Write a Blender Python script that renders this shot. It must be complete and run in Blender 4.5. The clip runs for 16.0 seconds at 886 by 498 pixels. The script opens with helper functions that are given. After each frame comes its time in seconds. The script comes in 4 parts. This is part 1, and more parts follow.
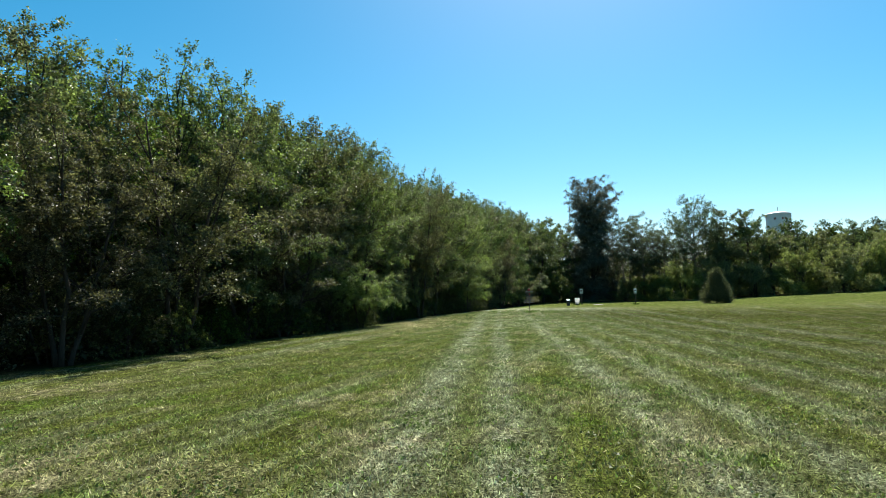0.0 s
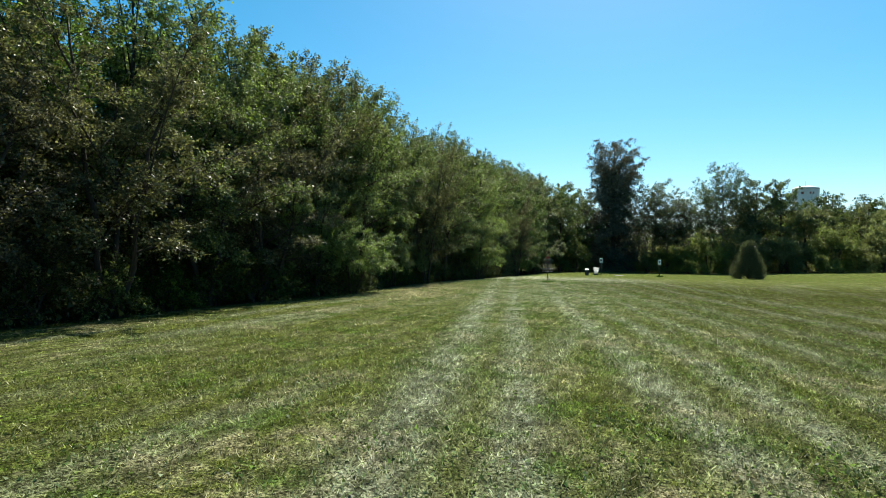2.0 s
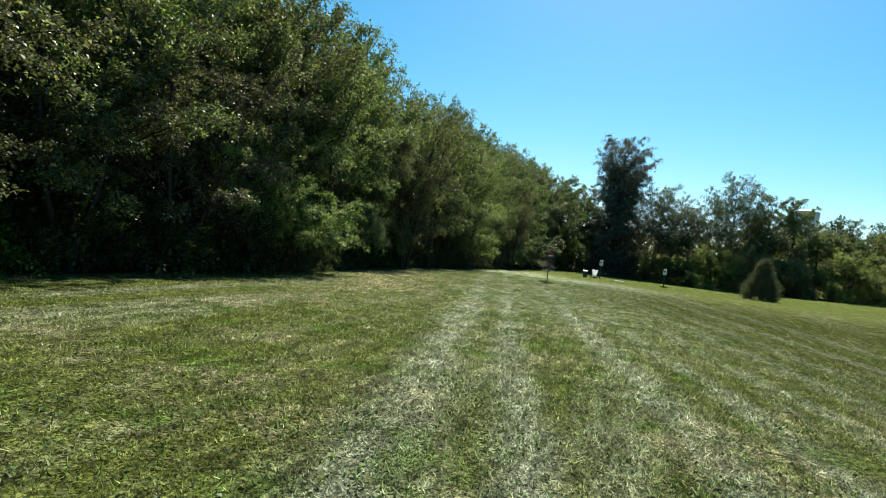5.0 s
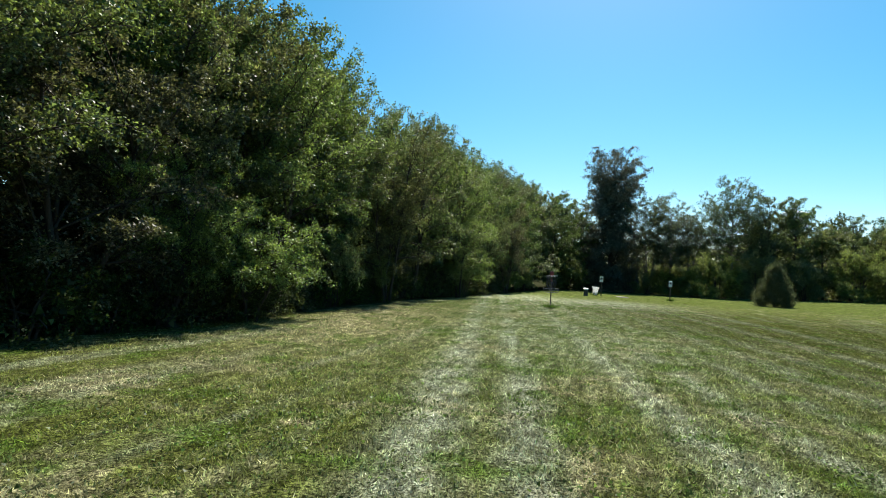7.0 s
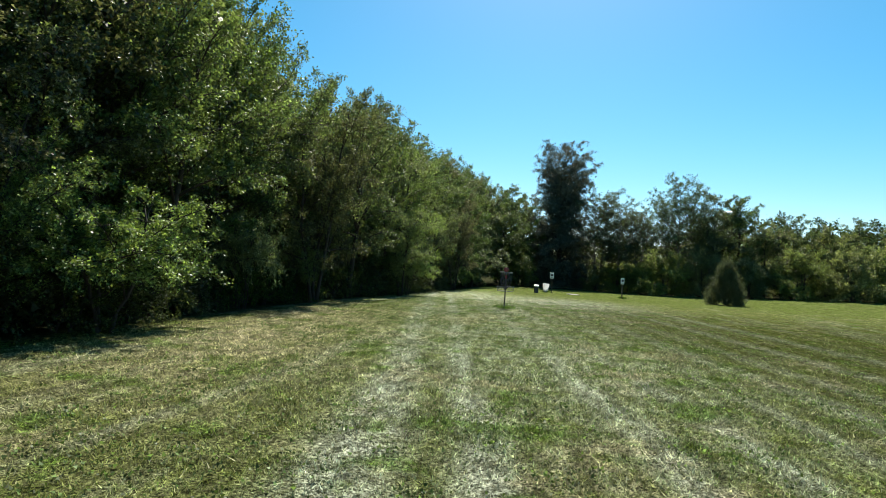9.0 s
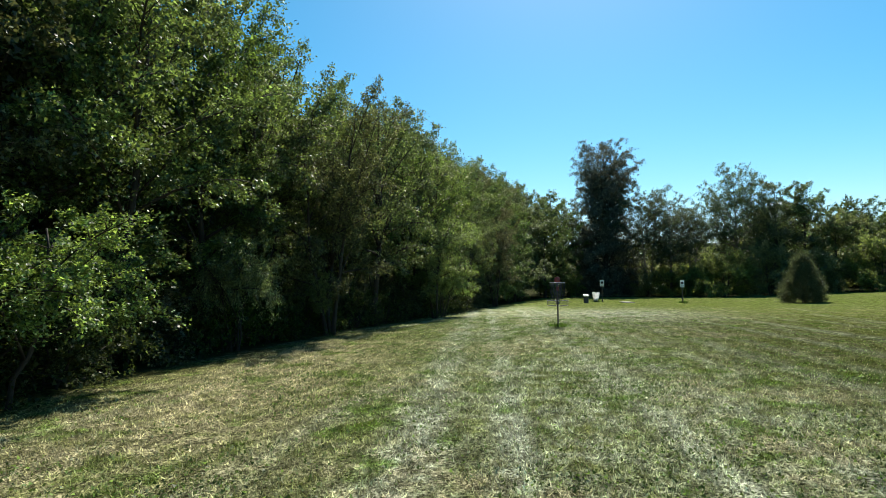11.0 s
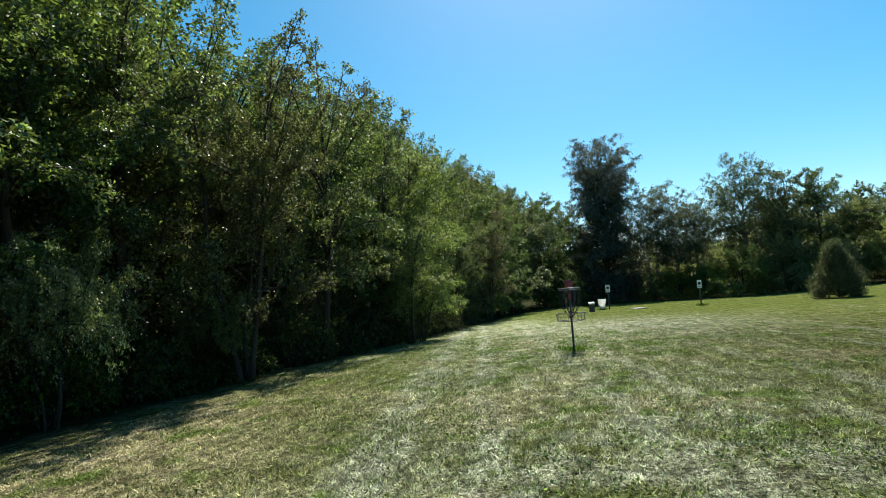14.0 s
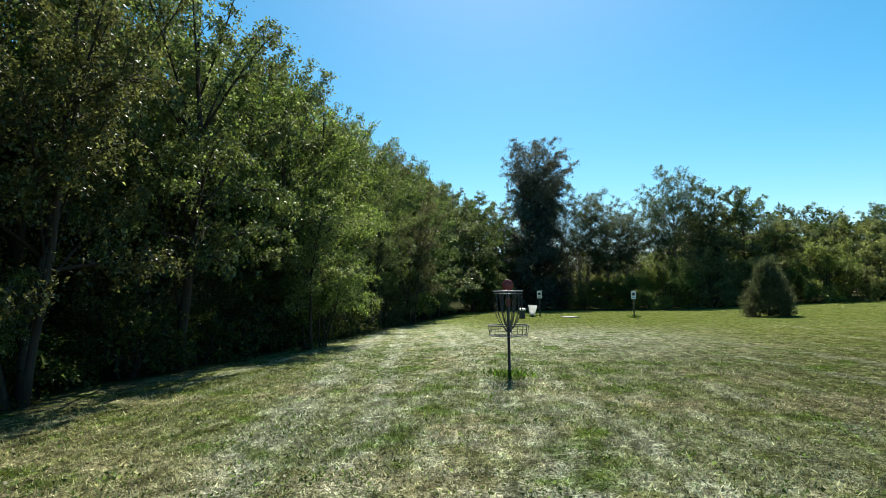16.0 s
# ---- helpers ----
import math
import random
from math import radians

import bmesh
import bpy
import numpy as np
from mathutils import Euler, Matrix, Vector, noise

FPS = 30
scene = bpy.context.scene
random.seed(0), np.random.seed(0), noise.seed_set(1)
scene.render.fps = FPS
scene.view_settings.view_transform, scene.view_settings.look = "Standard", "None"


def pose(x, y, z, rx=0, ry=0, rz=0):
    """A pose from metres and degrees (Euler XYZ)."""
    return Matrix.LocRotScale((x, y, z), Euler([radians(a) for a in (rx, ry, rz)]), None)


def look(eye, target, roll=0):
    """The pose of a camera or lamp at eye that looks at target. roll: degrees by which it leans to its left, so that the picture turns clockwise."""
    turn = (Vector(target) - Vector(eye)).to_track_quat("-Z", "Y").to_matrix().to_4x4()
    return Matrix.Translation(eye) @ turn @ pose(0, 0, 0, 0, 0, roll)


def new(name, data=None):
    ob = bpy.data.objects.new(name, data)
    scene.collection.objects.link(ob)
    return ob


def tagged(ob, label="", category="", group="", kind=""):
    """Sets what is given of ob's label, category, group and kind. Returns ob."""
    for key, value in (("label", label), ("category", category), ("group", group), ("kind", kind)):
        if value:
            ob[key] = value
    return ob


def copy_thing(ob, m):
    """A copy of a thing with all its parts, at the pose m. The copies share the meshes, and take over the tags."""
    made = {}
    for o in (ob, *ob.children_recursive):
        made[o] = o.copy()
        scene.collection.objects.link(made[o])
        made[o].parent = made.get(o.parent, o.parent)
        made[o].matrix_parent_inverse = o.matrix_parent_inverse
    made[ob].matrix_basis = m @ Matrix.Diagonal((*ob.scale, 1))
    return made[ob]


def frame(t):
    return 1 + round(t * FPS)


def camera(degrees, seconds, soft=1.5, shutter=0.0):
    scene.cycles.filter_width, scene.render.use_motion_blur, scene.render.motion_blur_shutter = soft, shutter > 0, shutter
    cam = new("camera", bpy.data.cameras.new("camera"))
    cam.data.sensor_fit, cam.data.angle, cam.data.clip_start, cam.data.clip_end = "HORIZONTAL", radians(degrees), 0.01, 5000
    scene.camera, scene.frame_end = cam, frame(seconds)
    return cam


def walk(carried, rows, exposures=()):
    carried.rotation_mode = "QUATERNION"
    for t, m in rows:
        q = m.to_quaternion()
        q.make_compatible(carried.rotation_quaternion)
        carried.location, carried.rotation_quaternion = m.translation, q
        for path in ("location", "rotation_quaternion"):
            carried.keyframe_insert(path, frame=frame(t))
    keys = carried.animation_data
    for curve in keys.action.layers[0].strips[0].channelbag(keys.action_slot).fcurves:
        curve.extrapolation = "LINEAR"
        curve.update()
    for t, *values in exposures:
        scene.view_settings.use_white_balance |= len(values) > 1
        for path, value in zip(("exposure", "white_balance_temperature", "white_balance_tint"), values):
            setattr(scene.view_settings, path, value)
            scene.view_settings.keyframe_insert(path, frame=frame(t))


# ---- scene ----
cam = camera(76.75, 16.0, soft=0.35)
# seconds, place in metres, turn in degrees
ROWS = [
    (0.0, -0.025, -0.038, 1.369, 94.75, 1.27, 17.56),
    (0.5, -0.212, 0.880, 1.390, 93.88, 0.72, 20.96),
    (1.0, -0.410, 1.779, 1.404, 92.57, -0.25, 23.23),
    (1.5, -0.616, 2.660, 1.412, 91.94, -0.51, 21.51),
    (2.0, -0.827, 3.527, 1.415, 91.03, -0.87, 19.01),
    (2.5, -1.042, 4.383, 1.417, 90.63, -1.74, 13.00),
    (3.0, -1.259, 5.230, 1.417, 89.90, -3.16, 16.17),
    (3.5, -1.475, 6.071, 1.417, 89.65, -4.35, 16.48),
    (4.0, -1.691, 6.907, 1.418, 89.22, -6.19, 17.60),
    (4.2, -1.776, 7.240, 1.418, 88.90, -7.14, 18.22),
    (6.3, -2.637, 10.730, 1.434, 91.32, -5.36, 18.86),
    (6.5, -2.715, 11.063, 1.437, 91.59, -4.50, 18.92),
    (7.0, -2.905, 11.895, 1.443, 92.31, -3.02, 17.50),
    (7.5, -3.090, 12.730, 1.450, 92.52, -3.27, 16.12),
    (8.0, -3.269, 13.567, 1.456, 92.26, -3.75, 16.75),
    (8.5, -3.442, 14.405, 1.461, 92.49, -3.84, 11.47),
    (9.0, -3.610, 15.247, 1.466, 92.09, -3.53, 12.11),
    (9.5, -3.773, 16.091, 1.468, 92.20, -2.61, 11.02),
    (10.0, -3.930, 16.937, 1.469, 92.83, -1.11, 12.78),
    (10.2, -3.991, 17.276, 1.469, 93.11, -0.56, 14.64),
    (12.3, -4.585, 20.868, 1.444, 94.31, 0.87, 16.78),
    (12.5, -4.636, 21.213, 1.440, 94.45, 0.92, 16.63),
    (13.0, -4.762, 22.079, 1.430, 94.44, 1.33, 16.83),
    (13.5, -4.882, 22.950, 1.420, 94.94, 2.00, 16.84),
    (14.0, -4.996, 23.826, 1.412, 95.31, 3.81, 16.00),
    (14.5, -5.103, 24.708, 1.406, 95.35, 3.47, 11.50),
    (15.0, -5.203, 25.598, 1.405, 95.53, 2.68, 11.07),
    (15.5, -5.294, 26.498, 1.412, 95.38, 1.45, 10.15),
    (16.0, -5.377, 27.408, 1.429, 94.91, 0.76, 8.81),
]
walk(cam, [(t, pose(x, y, z, rx, ry, rz)) for t, x, y, z, rx, ry, rz in ROWS])

# ---- sky and sun ----
SUN_EL, SUN_AZ = 50.0, -2.0  # degrees above the horizon; degrees from +y towards +x
world = bpy.data.worlds.new("sky")
scene.world = world
world.use_nodes = True
wn = world.node_tree
wn.nodes.clear()
sky = wn.nodes.new("ShaderNodeTexSky")
sky.sky_type = "NISHITA"
sky.sun_disc = False
sky.sun_elevation = radians(SUN_EL)
sky.sun_rotation = radians(SUN_AZ)
sky.air_density, sky.dust_density, sky.ozone_density = 1.0, 0.42, 2.5
sky_bg = wn.nodes.new("ShaderNodeBackground")
sky_bg.inputs["Strength"].default_value = 0.0595
sky_out = wn.nodes.new("ShaderNodeOutputWorld")
sky_tone = wn.nodes.new("ShaderNodeHueSaturation")
sky_tone.inputs["Hue"].default_value, sky_tone.inputs["Saturation"].default_value, sky_tone.inputs["Value"].default_value = 0.478, 1.44, 1.05
wn.links.new(sky.outputs[0], sky_tone.inputs["Color"])
wn.links.new(sky_tone.outputs[0], sky_bg.inputs["Color"])
wn.links.new(sky_bg.outputs[0], sky_out.inputs["Surface"])

sun_data = bpy.data.lights.new("sun", "SUN")
sun_data.energy, sun_data.angle, sun_data.color = 5.0, radians(0.55), (1.0, 0.955, 0.88)
sun = new("sun", sun_data)
el, az = radians(SUN_EL), radians(SUN_AZ)
sun_from = Vector((math.sin(az) * math.cos(el), math.cos(az) * math.cos(el), math.sin(el)))
sun.matrix_world = look(sun_from * 60, (0, 0, 0))
scene.view_settings.exposure = 1.22


# ---- materials ----
class Nodes:
    """A short way to write node materials."""

    def __init__(self, name):
        self.mat = bpy.data.materials.new(name)
        self.mat.use_nodes = True
        self.tree = self.mat.node_tree
        self.tree.nodes.clear()
        self.out = self.tree.nodes.new("ShaderNodeOutputMaterial")

    def add(self, kind, **inputs):
        node = self.tree.nodes.new(kind)
        for key, value in inputs.items():
            self.feed(node.inputs[key.replace("_", " ")], value)
        return node

    def feed(self, socket, value):
        if isinstance(value, bpy.types.NodeSocket):
            self.tree.links.new(value, socket)
        elif isinstance(value, (tuple, list)) and len(value) == 3 and socket.type == "RGBA":
            socket.default_value = (*value, 1)
        else:
            socket.default_value = value

    def math(self, op, a, b=0.0, c=0.0, clamp=False):
        node = self.tree.nodes.new("ShaderNodeMath")
        node.operation, node.use_clamp = op, clamp
        for i, value in enumerate((a, b, c)):
            self.feed(node.inputs[i], value)
        return node.outputs[0]

    def mix(self, fac, a, b, blend="MIX"):
        node = self.tree.nodes.new("ShaderNodeMix")
        node.data_type, node.blend_type = "RGBA", blend
        self.feed(node.inputs[0], fac)
        self.feed(node.inputs[6], a)
        self.feed(node.inputs[7], b)
        return node.outputs[2]

    def noise(self, vector, scale, detail=3.0, rough=0.55, color=False):
        node = self.add("ShaderNodeTexNoise", Scale=scale, Detail=detail, Roughness=rough)
        if vector is not None:
            self.tree.links.new(vector, node.inputs["Vector"])
        return node.outputs[1 if color else 0]

    def ramp(self, value, low, high, a=0.0, b=1.0):
        node = self.tree.nodes.new("ShaderNodeMapRange")
        node.interpolation_type = "SMOOTHSTEP"
        for i, x in enumerate((value, low, high, a, b)):
            self.feed(node.inputs[i], x)
        return node.outputs[0]

    def object_space(self):
        return self.tree.nodes.new("ShaderNodeTexCoord").outputs["Object"]

    def place(self):
        return self.tree.nodes.new("ShaderNodeNewGeometry").outputs["Position"]

    def bump(self, height, strength=0.4, distance=0.02):
        return self.add("ShaderNodeBump", Strength=strength, Distance=distance, Height=height).outputs[0]

    def principled(self, color, rough, metal=0.0, normal=None, spec=0.5):
        node = self.add("ShaderNodeBsdfPrincipled", Base_Color=color, Roughness=rough, Metallic=metal)
        node.inputs["Specular IOR Level"].default_value = spec
        if normal is not None:
            self.tree.links.new(normal, node.inputs["Normal"])
        return self.finish(node.outputs[0])

    def finish(self, shader):
        self.tree.links.new(shader, self.out.inputs["Surface"])
        return self.mat


def leaf_material(name, dark, light, glow, translucent=0.38, gloss=0.03, pale=None):
    """Leaves: two greens mixed leaf by leaf and tree by tree, light shining through the blade, a dull gloss."""
    n = Nodes(name)
    island = n.add("ShaderNodeNewGeometry").outputs["Random Per Island"]
    tree_random = n.add("ShaderNodeObjectInfo").outputs["Random"]
    patch = n.noise(n.place(), 0.55, 2.0)
    mixer = n.math("ADD", n.math("MULTIPLY", island, 0.55), n.math("MULTIPLY", n.ramp(patch, 0.3, 0.7), 0.45))
    color = n.mix(mixer, dark, light)
    tint = n.add("ShaderNodeHueSaturation", Hue=n.math("ADD", n.math("MULTIPLY", tree_random, 0.055), 0.474),
                 Saturation=n.math("ADD", n.math("MULTIPLY", tree_random, 0.5), 0.72),
                 Value=n.math("ADD", n.math("MULTIPLY", n.math("FRACT", n.math("MULTIPLY", tree_random, 7.3)), 0.45), 0.75), Color=color)
    color = tint.outputs[0]
    spark = n.math("FRACT", n.math("MULTIPLY", island, 13.7))
    bright = n.math("ADD", 0.55, n.math("MULTIPLY", n.math("MULTIPLY", spark, n.math("MULTIPLY", spark, spark)), 1.7))
    tone = n.add("ShaderNodeCombineColor", Red=bright, Green=bright, Blue=bright).outputs[0]
    color = n.mix(1.0, color, tone, "MULTIPLY")
    through_color = n.mix(1.0, n.mix(0.6, color, glow), tone, "MULTIPLY")
    if pale is not None:
        flip = n.math("GREATER_THAN", island, 0.9)
        color = n.mix(flip, color, pale)
    diffuse = n.add("ShaderNodeBsdfDiffuse", Color=color).outputs[0]
    trans = n.add("ShaderNodeBsdfTranslucent", Color=through_color).outputs[0]
    body = n.add("ShaderNodeMixShader", Fac=translucent)
    n.tree.links.new(diffuse, body.inputs[1])
    n.tree.links.new(trans, body.inputs[2])
    shine = n.add("ShaderNodeBsdfGlossy", Roughness=0.42, Color=(1.0, 1.0, 0.97)).outputs[0]
    both = n.add("ShaderNodeMixShader", Fac=gloss)
    n.tree.links.new(body.outputs[0], both.inputs[1])
    n.tree.links.new(shine, both.inputs[2])
    return n.finish(both.outputs[0])


def bark_material(name, dark, light):
    n = Nodes(name)
    space = n.object_space()
    stretch = n.add("ShaderNodeMapping", Vector=space, Scale=(9.0, 9.0, 1.6)).outputs[0]
    ridges = n.noise(stretch, 3.0, 5.0, 0.65)
    blotch = n.noise(space, 1.3, 2.0)
    color = n.mix(n.math("MULTIPLY", ridges, n.ramp(blotch, 0.2, 0.8, 0.5, 1.4)), dark, light)
    return n.principled(color, 0.9, normal=n.bump(ridges, 0.7, 0.03), spec=0.2)


def plain_material(name, a, b, rough, metal=0.0, scale=6.0, bump=0.15, spec=0.5):
    """Paint, metal or plastic with stains at a large scale and grain at a small one."""
    n = Nodes(name)
    space = n.object_space()
    stain = n.noise(space, scale, 4.0, 0.6)
    grain = n.noise(space, scale * 18, 2.0)
    color = n.mix(n.math("ADD", n.math("MULTIPLY", n.ramp(stain, 0.3, 0.75), 0.75), n.math("MULTIPLY", grain, 0.25)), a, b)
    roughness = n.ramp(stain, 0.2, 0.8, rough * 0.8, min(1.0, rough * 1.25))
    return n.principled(color, roughness, metal, n.bump(grain, bump, 0.004), spec)


MOW = radians(12.0)  # the mower's lanes run this far to the left of +y
LANES = ((-0.95, 0.42, 1.0), (0.0, 0.30, 1.0), (1.6, 0.36, 0.9), (2.55, 0.28, 0.8), (3.6, 0.26, 0.6), (4.7, 0.34, 0.65), (5.8, 0.3, 0.5),
         (7.3, 0.3, 0.55), (9.2, 0.4, 0.5))


# scorched places on the lawn: x, y, half width, half length, strength
SCORCHED = ((-9.2, 27.6, 1.3, 2.4, 0.8), (-6.4, 30.8, 1.1, 1.6, 0.7), (-8.3, 31.0, 0.9, 1.2, 0.6), (-1.8, 11.0, 0.6, 0.5, 0.5), (-4.4, 9.4, 0.7, 0.45, 0.5), (0.45, 5.8, 0.45, 1.7, 0.5),
            (-3.6, 3.6, 1.1, 0.7, 0.45), (-5.7, 16.45, 0.24, 0.13, 1.2), (-6.3, 41.9, 0.7, 0.5, 0.8), (-6.57, 36.8, 0.35, 0.3, 0.8), (-1.6, 34.7, 1.2, 1.0, 0.7),
            (-8.0, 18.6, 1.0, 0.7, 0.7))


def lawn_color(n, fine=True):
    """Mown grass: pale lanes of clippings, dry straw patches, darker clover, down to single tufts."""
    at = n.place()
    sep = n.add("ShaderNodeSeparateXYZ", Vector=at)
    wobble = n.math("MULTIPLY", n.math("SUBTRACT", n.noise(at, 0.35, 2.0), 0.5), 0.45)
    across = n.math("ADD", n.math("ADD", n.math("MULTIPLY", sep.outputs[0], math.cos(MOW)), n.math("MULTIPLY", sep.outputs[1], math.sin(MOW))), wobble)
    lanes = 0.0
    for centre, width, weight in LANES:
        d = n.math("DIVIDE", n.math("SUBTRACT", across, centre), width)
        bell = n.math("MULTIPLY", n.math("EXPONENT", n.math("MULTIPLY", n.math("MULTIPLY", d, d), -1.0)), weight)
        lanes = n.math("MAXIMUM", lanes, bell)
    along = n.add("ShaderNodeMapping", Vector=at, Rotation=(0, 0, -MOW), Scale=(1.3, 0.09, 1.0)).outputs[0]
    streaks = n.ramp(n.noise(along, 1.0, 4.0, 0.6), 0.45, 0.7)
    lanes = n.math("MAXIMUM", lanes, n.math("MULTIPLY", streaks, n.ramp(across, 2.5, 6.0, 0.6, 0.3)))
    ragged = n.noise(at, 2.6, 4.0, 0.65)
    lanes = n.math("MULTIPLY", lanes, n.ramp(ragged, 0.28, 0.56, 0.42, 1.0))
    dry = n.ramp(n.noise(at, 0.5, 4.0, 0.62), 0.48, 0.65)
    dry = n.math("MULTIPLY", dry, n.ramp(n.noise(at, 3.4, 3.0, 0.6), 0.35, 0.62))
    lush = n.ramp(n.noise(at, 1.1, 4.0, 0.6), 0.52, 0.66)
    green = n.mix(n.noise(at, 7.0, 3.0, 0.6), GRASS_DARK, GRASS_LIGHT)
    parched = n.math("MULTIPLY", n.ramp(sep.outputs[1], 4.0, 26.0, 0.62, 1.1), n.ramp(sep.outputs[1], 48.0, 66.0, 1.0, 0.25))
    lanes = n.math("MULTIPLY", lanes, parched)
    worn = n.math("DIVIDE", n.math("SUBTRACT", across, 1.3), 3.2)
    worn = n.math("EXPONENT", n.math("MULTIPLY", n.math("MULTIPLY", worn, worn), -1.0))
    worn = n.math("MULTIPLY", n.math("MULTIPLY", worn, n.ramp(sep.outputs[1], 14.0, 27.0)), n.ramp(sep.outputs[1], 72.0, 56.0))
    lanes = n.math("MAXIMUM", lanes, n.math("MULTIPLY", worn, n.ramp(ragged, 0.36, 0.6, 0.15, 0.85)))
    round_x = n.math("DIVIDE", n.math("ADD", sep.outputs[0], 4.2), 4.2)
    round_y = n.math("DIVIDE", n.math("SUBTRACT", sep.outputs[1], 46.0), 9.0)
    bare = n.math("EXPONENT", n.math("MULTIPLY", n.math("ADD", n.math("MULTIPLY", round_x, round_x), n.math("MULTIPLY", round_y, round_y)), -1.0))
    lanes = n.math("MAXIMUM", lanes, n.math("MULTIPLY", bare, n.ramp(ragged, 0.3, 0.56, 0.35, 0.95)))
    band = n.math("DIVIDE", n.math("ADD", across, 3.8), 1.8)
    band = n.math("EXPONENT", n.math("MULTIPLY", n.math("MULTIPLY", band, band), -1.0))
    band = n.math("MULTIPLY", n.math("MULTIPLY", band, n.ramp(sep.outputs[1], 15.0, 26.0)), n.ramp(sep.outputs[1], 36.0, 29.0))
    color = n.mix(n.math("MULTIPLY", lanes, 0.95, clamp=True), green, GRASS_CUT)
    dry = n.math("MULTIPLY", dry, n.ramp(across, 2.5, 8.0, 1.0, 0.7))
    dry = n.math("MAXIMUM", dry, n.math("MULTIPLY", band, n.ramp(ragged, 0.33, 0.58, 0.55, 1.5)))
    seedy = n.ramp(n.noise(at, 1.4, 5.0, 0.7), 0.46, 0.66)
    dry = n.math("MAXIMUM", dry, n.math("MULTIPLY", seedy, n.ramp(sep.outputs[1], 36.0, 58.0, 0.0, 0.5)))
    jitter = n.math("MULTIPLY", n.math("SUBTRACT", ragged, 0.5), 1.6)
    for px, py, half_w, half_l, strength in SCORCHED:
        du = n.math("DIVIDE", n.math("SUBTRACT", sep.outputs[0], px), half_w)
        dv = n.math("DIVIDE", n.math("SUBTRACT", sep.outputs[1], py), half_l)
        spot = n.math("ADD", n.math("ADD", n.math("MULTIPLY", du, du), n.math("MULTIPLY", dv, dv)), jitter)
        dry = n.math("MAXIMUM", dry, n.ramp(spot, 1.3, 0.3, 0.0, strength))
    color = n.mix(n.math("MULTIPLY", dry, 0.66, clamp=True), color, GRASS_DRY)
    color = n.mix(n.math("MULTIPLY", lush, n.ramp(sep.outputs[1], 10.0, 22.0, 0.6, 0.82)), color, GRASS_LUSH)
    verdant = n.math("MULTIPLY", n.ramp(sep.outputs[1], 46.0, 64.0), n.ramp(n.noise(at, 0.8, 4.0, 0.65), 0.36, 0.58, 0.35, 0.8))
    color = n.mix(verdant, color, (0.088, 0.120, 0.022))
    clump = n.ramp(n.noise(at, 13.0, 5.0, 0.75), 0.3, 0.7, 0.4, 1.9)
    combed = n.add("ShaderNodeMapping", Vector=at, Rotation=(0, 0, -MOW), Scale=(4.5, 0.5, 1.0)).outputs[0]
    clump = n.math("MULTIPLY", clump, n.ramp(n.noise(combed, 1.0, 5.0, 0.7), 0.32, 0.68, 0.72, 1.3))
    clump = n.math("MULTIPLY", clump, n.math("SUBTRACT", n.math("ADD", n.ramp(sep.outputs[1], 26.0, 31.0, 1.0, 0.87), n.ramp(sep.outputs[1], 36.0, 52.0, 0.0, 0.19)), n.ramp(across, 1.5, 6.5, 0.0, 0.34)))
    drawn = n.add("ShaderNodeMapping", Vector=at, Rotation=(0, 0, -MOW), Scale=(5.5, 2.6, 1.0)).outputs[0]
    clump = n.math("MULTIPLY", clump, n.ramp(n.noise(drawn, 1.0, 4.0, 0.75), 0.34, 0.66, 0.5, 1.5))
    color = n.mix(1.0, color, n.add("ShaderNodeCombineColor", Red=clump, Green=clump, Blue=clump).outputs[0], "MULTIPLY")
    return color, sep, at


GRASS_DARK, GRASS_LIGHT = (0.055, 0.068, 0.012), (0.128, 0.147, 0.037)
GRASS_CUT, GRASS_DRY, GRASS_LUSH = (0.288, 0.305, 0.222), (0.305, 0.266, 0.16), (0.056, 0.104, 0.012)


def ground_material():
    n = Nodes("ground_grass")
    color, sep, at = lawn_color(n)
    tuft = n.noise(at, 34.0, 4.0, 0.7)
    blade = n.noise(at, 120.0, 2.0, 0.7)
    # Shade between the tufts put into the ground colour as near-black gaps.
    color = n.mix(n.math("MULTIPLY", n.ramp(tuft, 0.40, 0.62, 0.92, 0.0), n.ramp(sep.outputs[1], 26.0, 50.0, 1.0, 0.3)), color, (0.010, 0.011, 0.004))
    speck = n.ramp(n.noise(at, 9.0, 6.0, 0.8), 0.5, 0.72)
    color = n.mix(n.math("MULTIPLY", speck, 0.5), color, (0.24, 0.235, 0.12))
    # Soil under the wood and far trees, its colour darkened for their shade.
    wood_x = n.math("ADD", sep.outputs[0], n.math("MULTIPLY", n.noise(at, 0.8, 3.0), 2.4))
    shaded_litter = n.math("MULTIPLY", n.ramp(wood_x, -10.6, -11.8), n.ramp(sep.outputs[1], 96.0, 88.0))
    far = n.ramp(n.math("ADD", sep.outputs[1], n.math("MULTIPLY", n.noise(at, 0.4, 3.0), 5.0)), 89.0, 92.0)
    shaded_litter = n.math("MAXIMUM", shaded_litter, far)
    shaded_soil = n.mix(n.noise(at, 5.0, 5.0, 0.7), (0.018, 0.019, 0.009), (0.042, 0.042, 0.02))
    color = n.mix(shaded_litter, color, shaded_soil)
    height = n.math("ADD", n.math("MULTIPLY", tuft, 0.7), n.math("MULTIPLY", blade, 0.3))
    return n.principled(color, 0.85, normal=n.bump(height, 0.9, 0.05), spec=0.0)


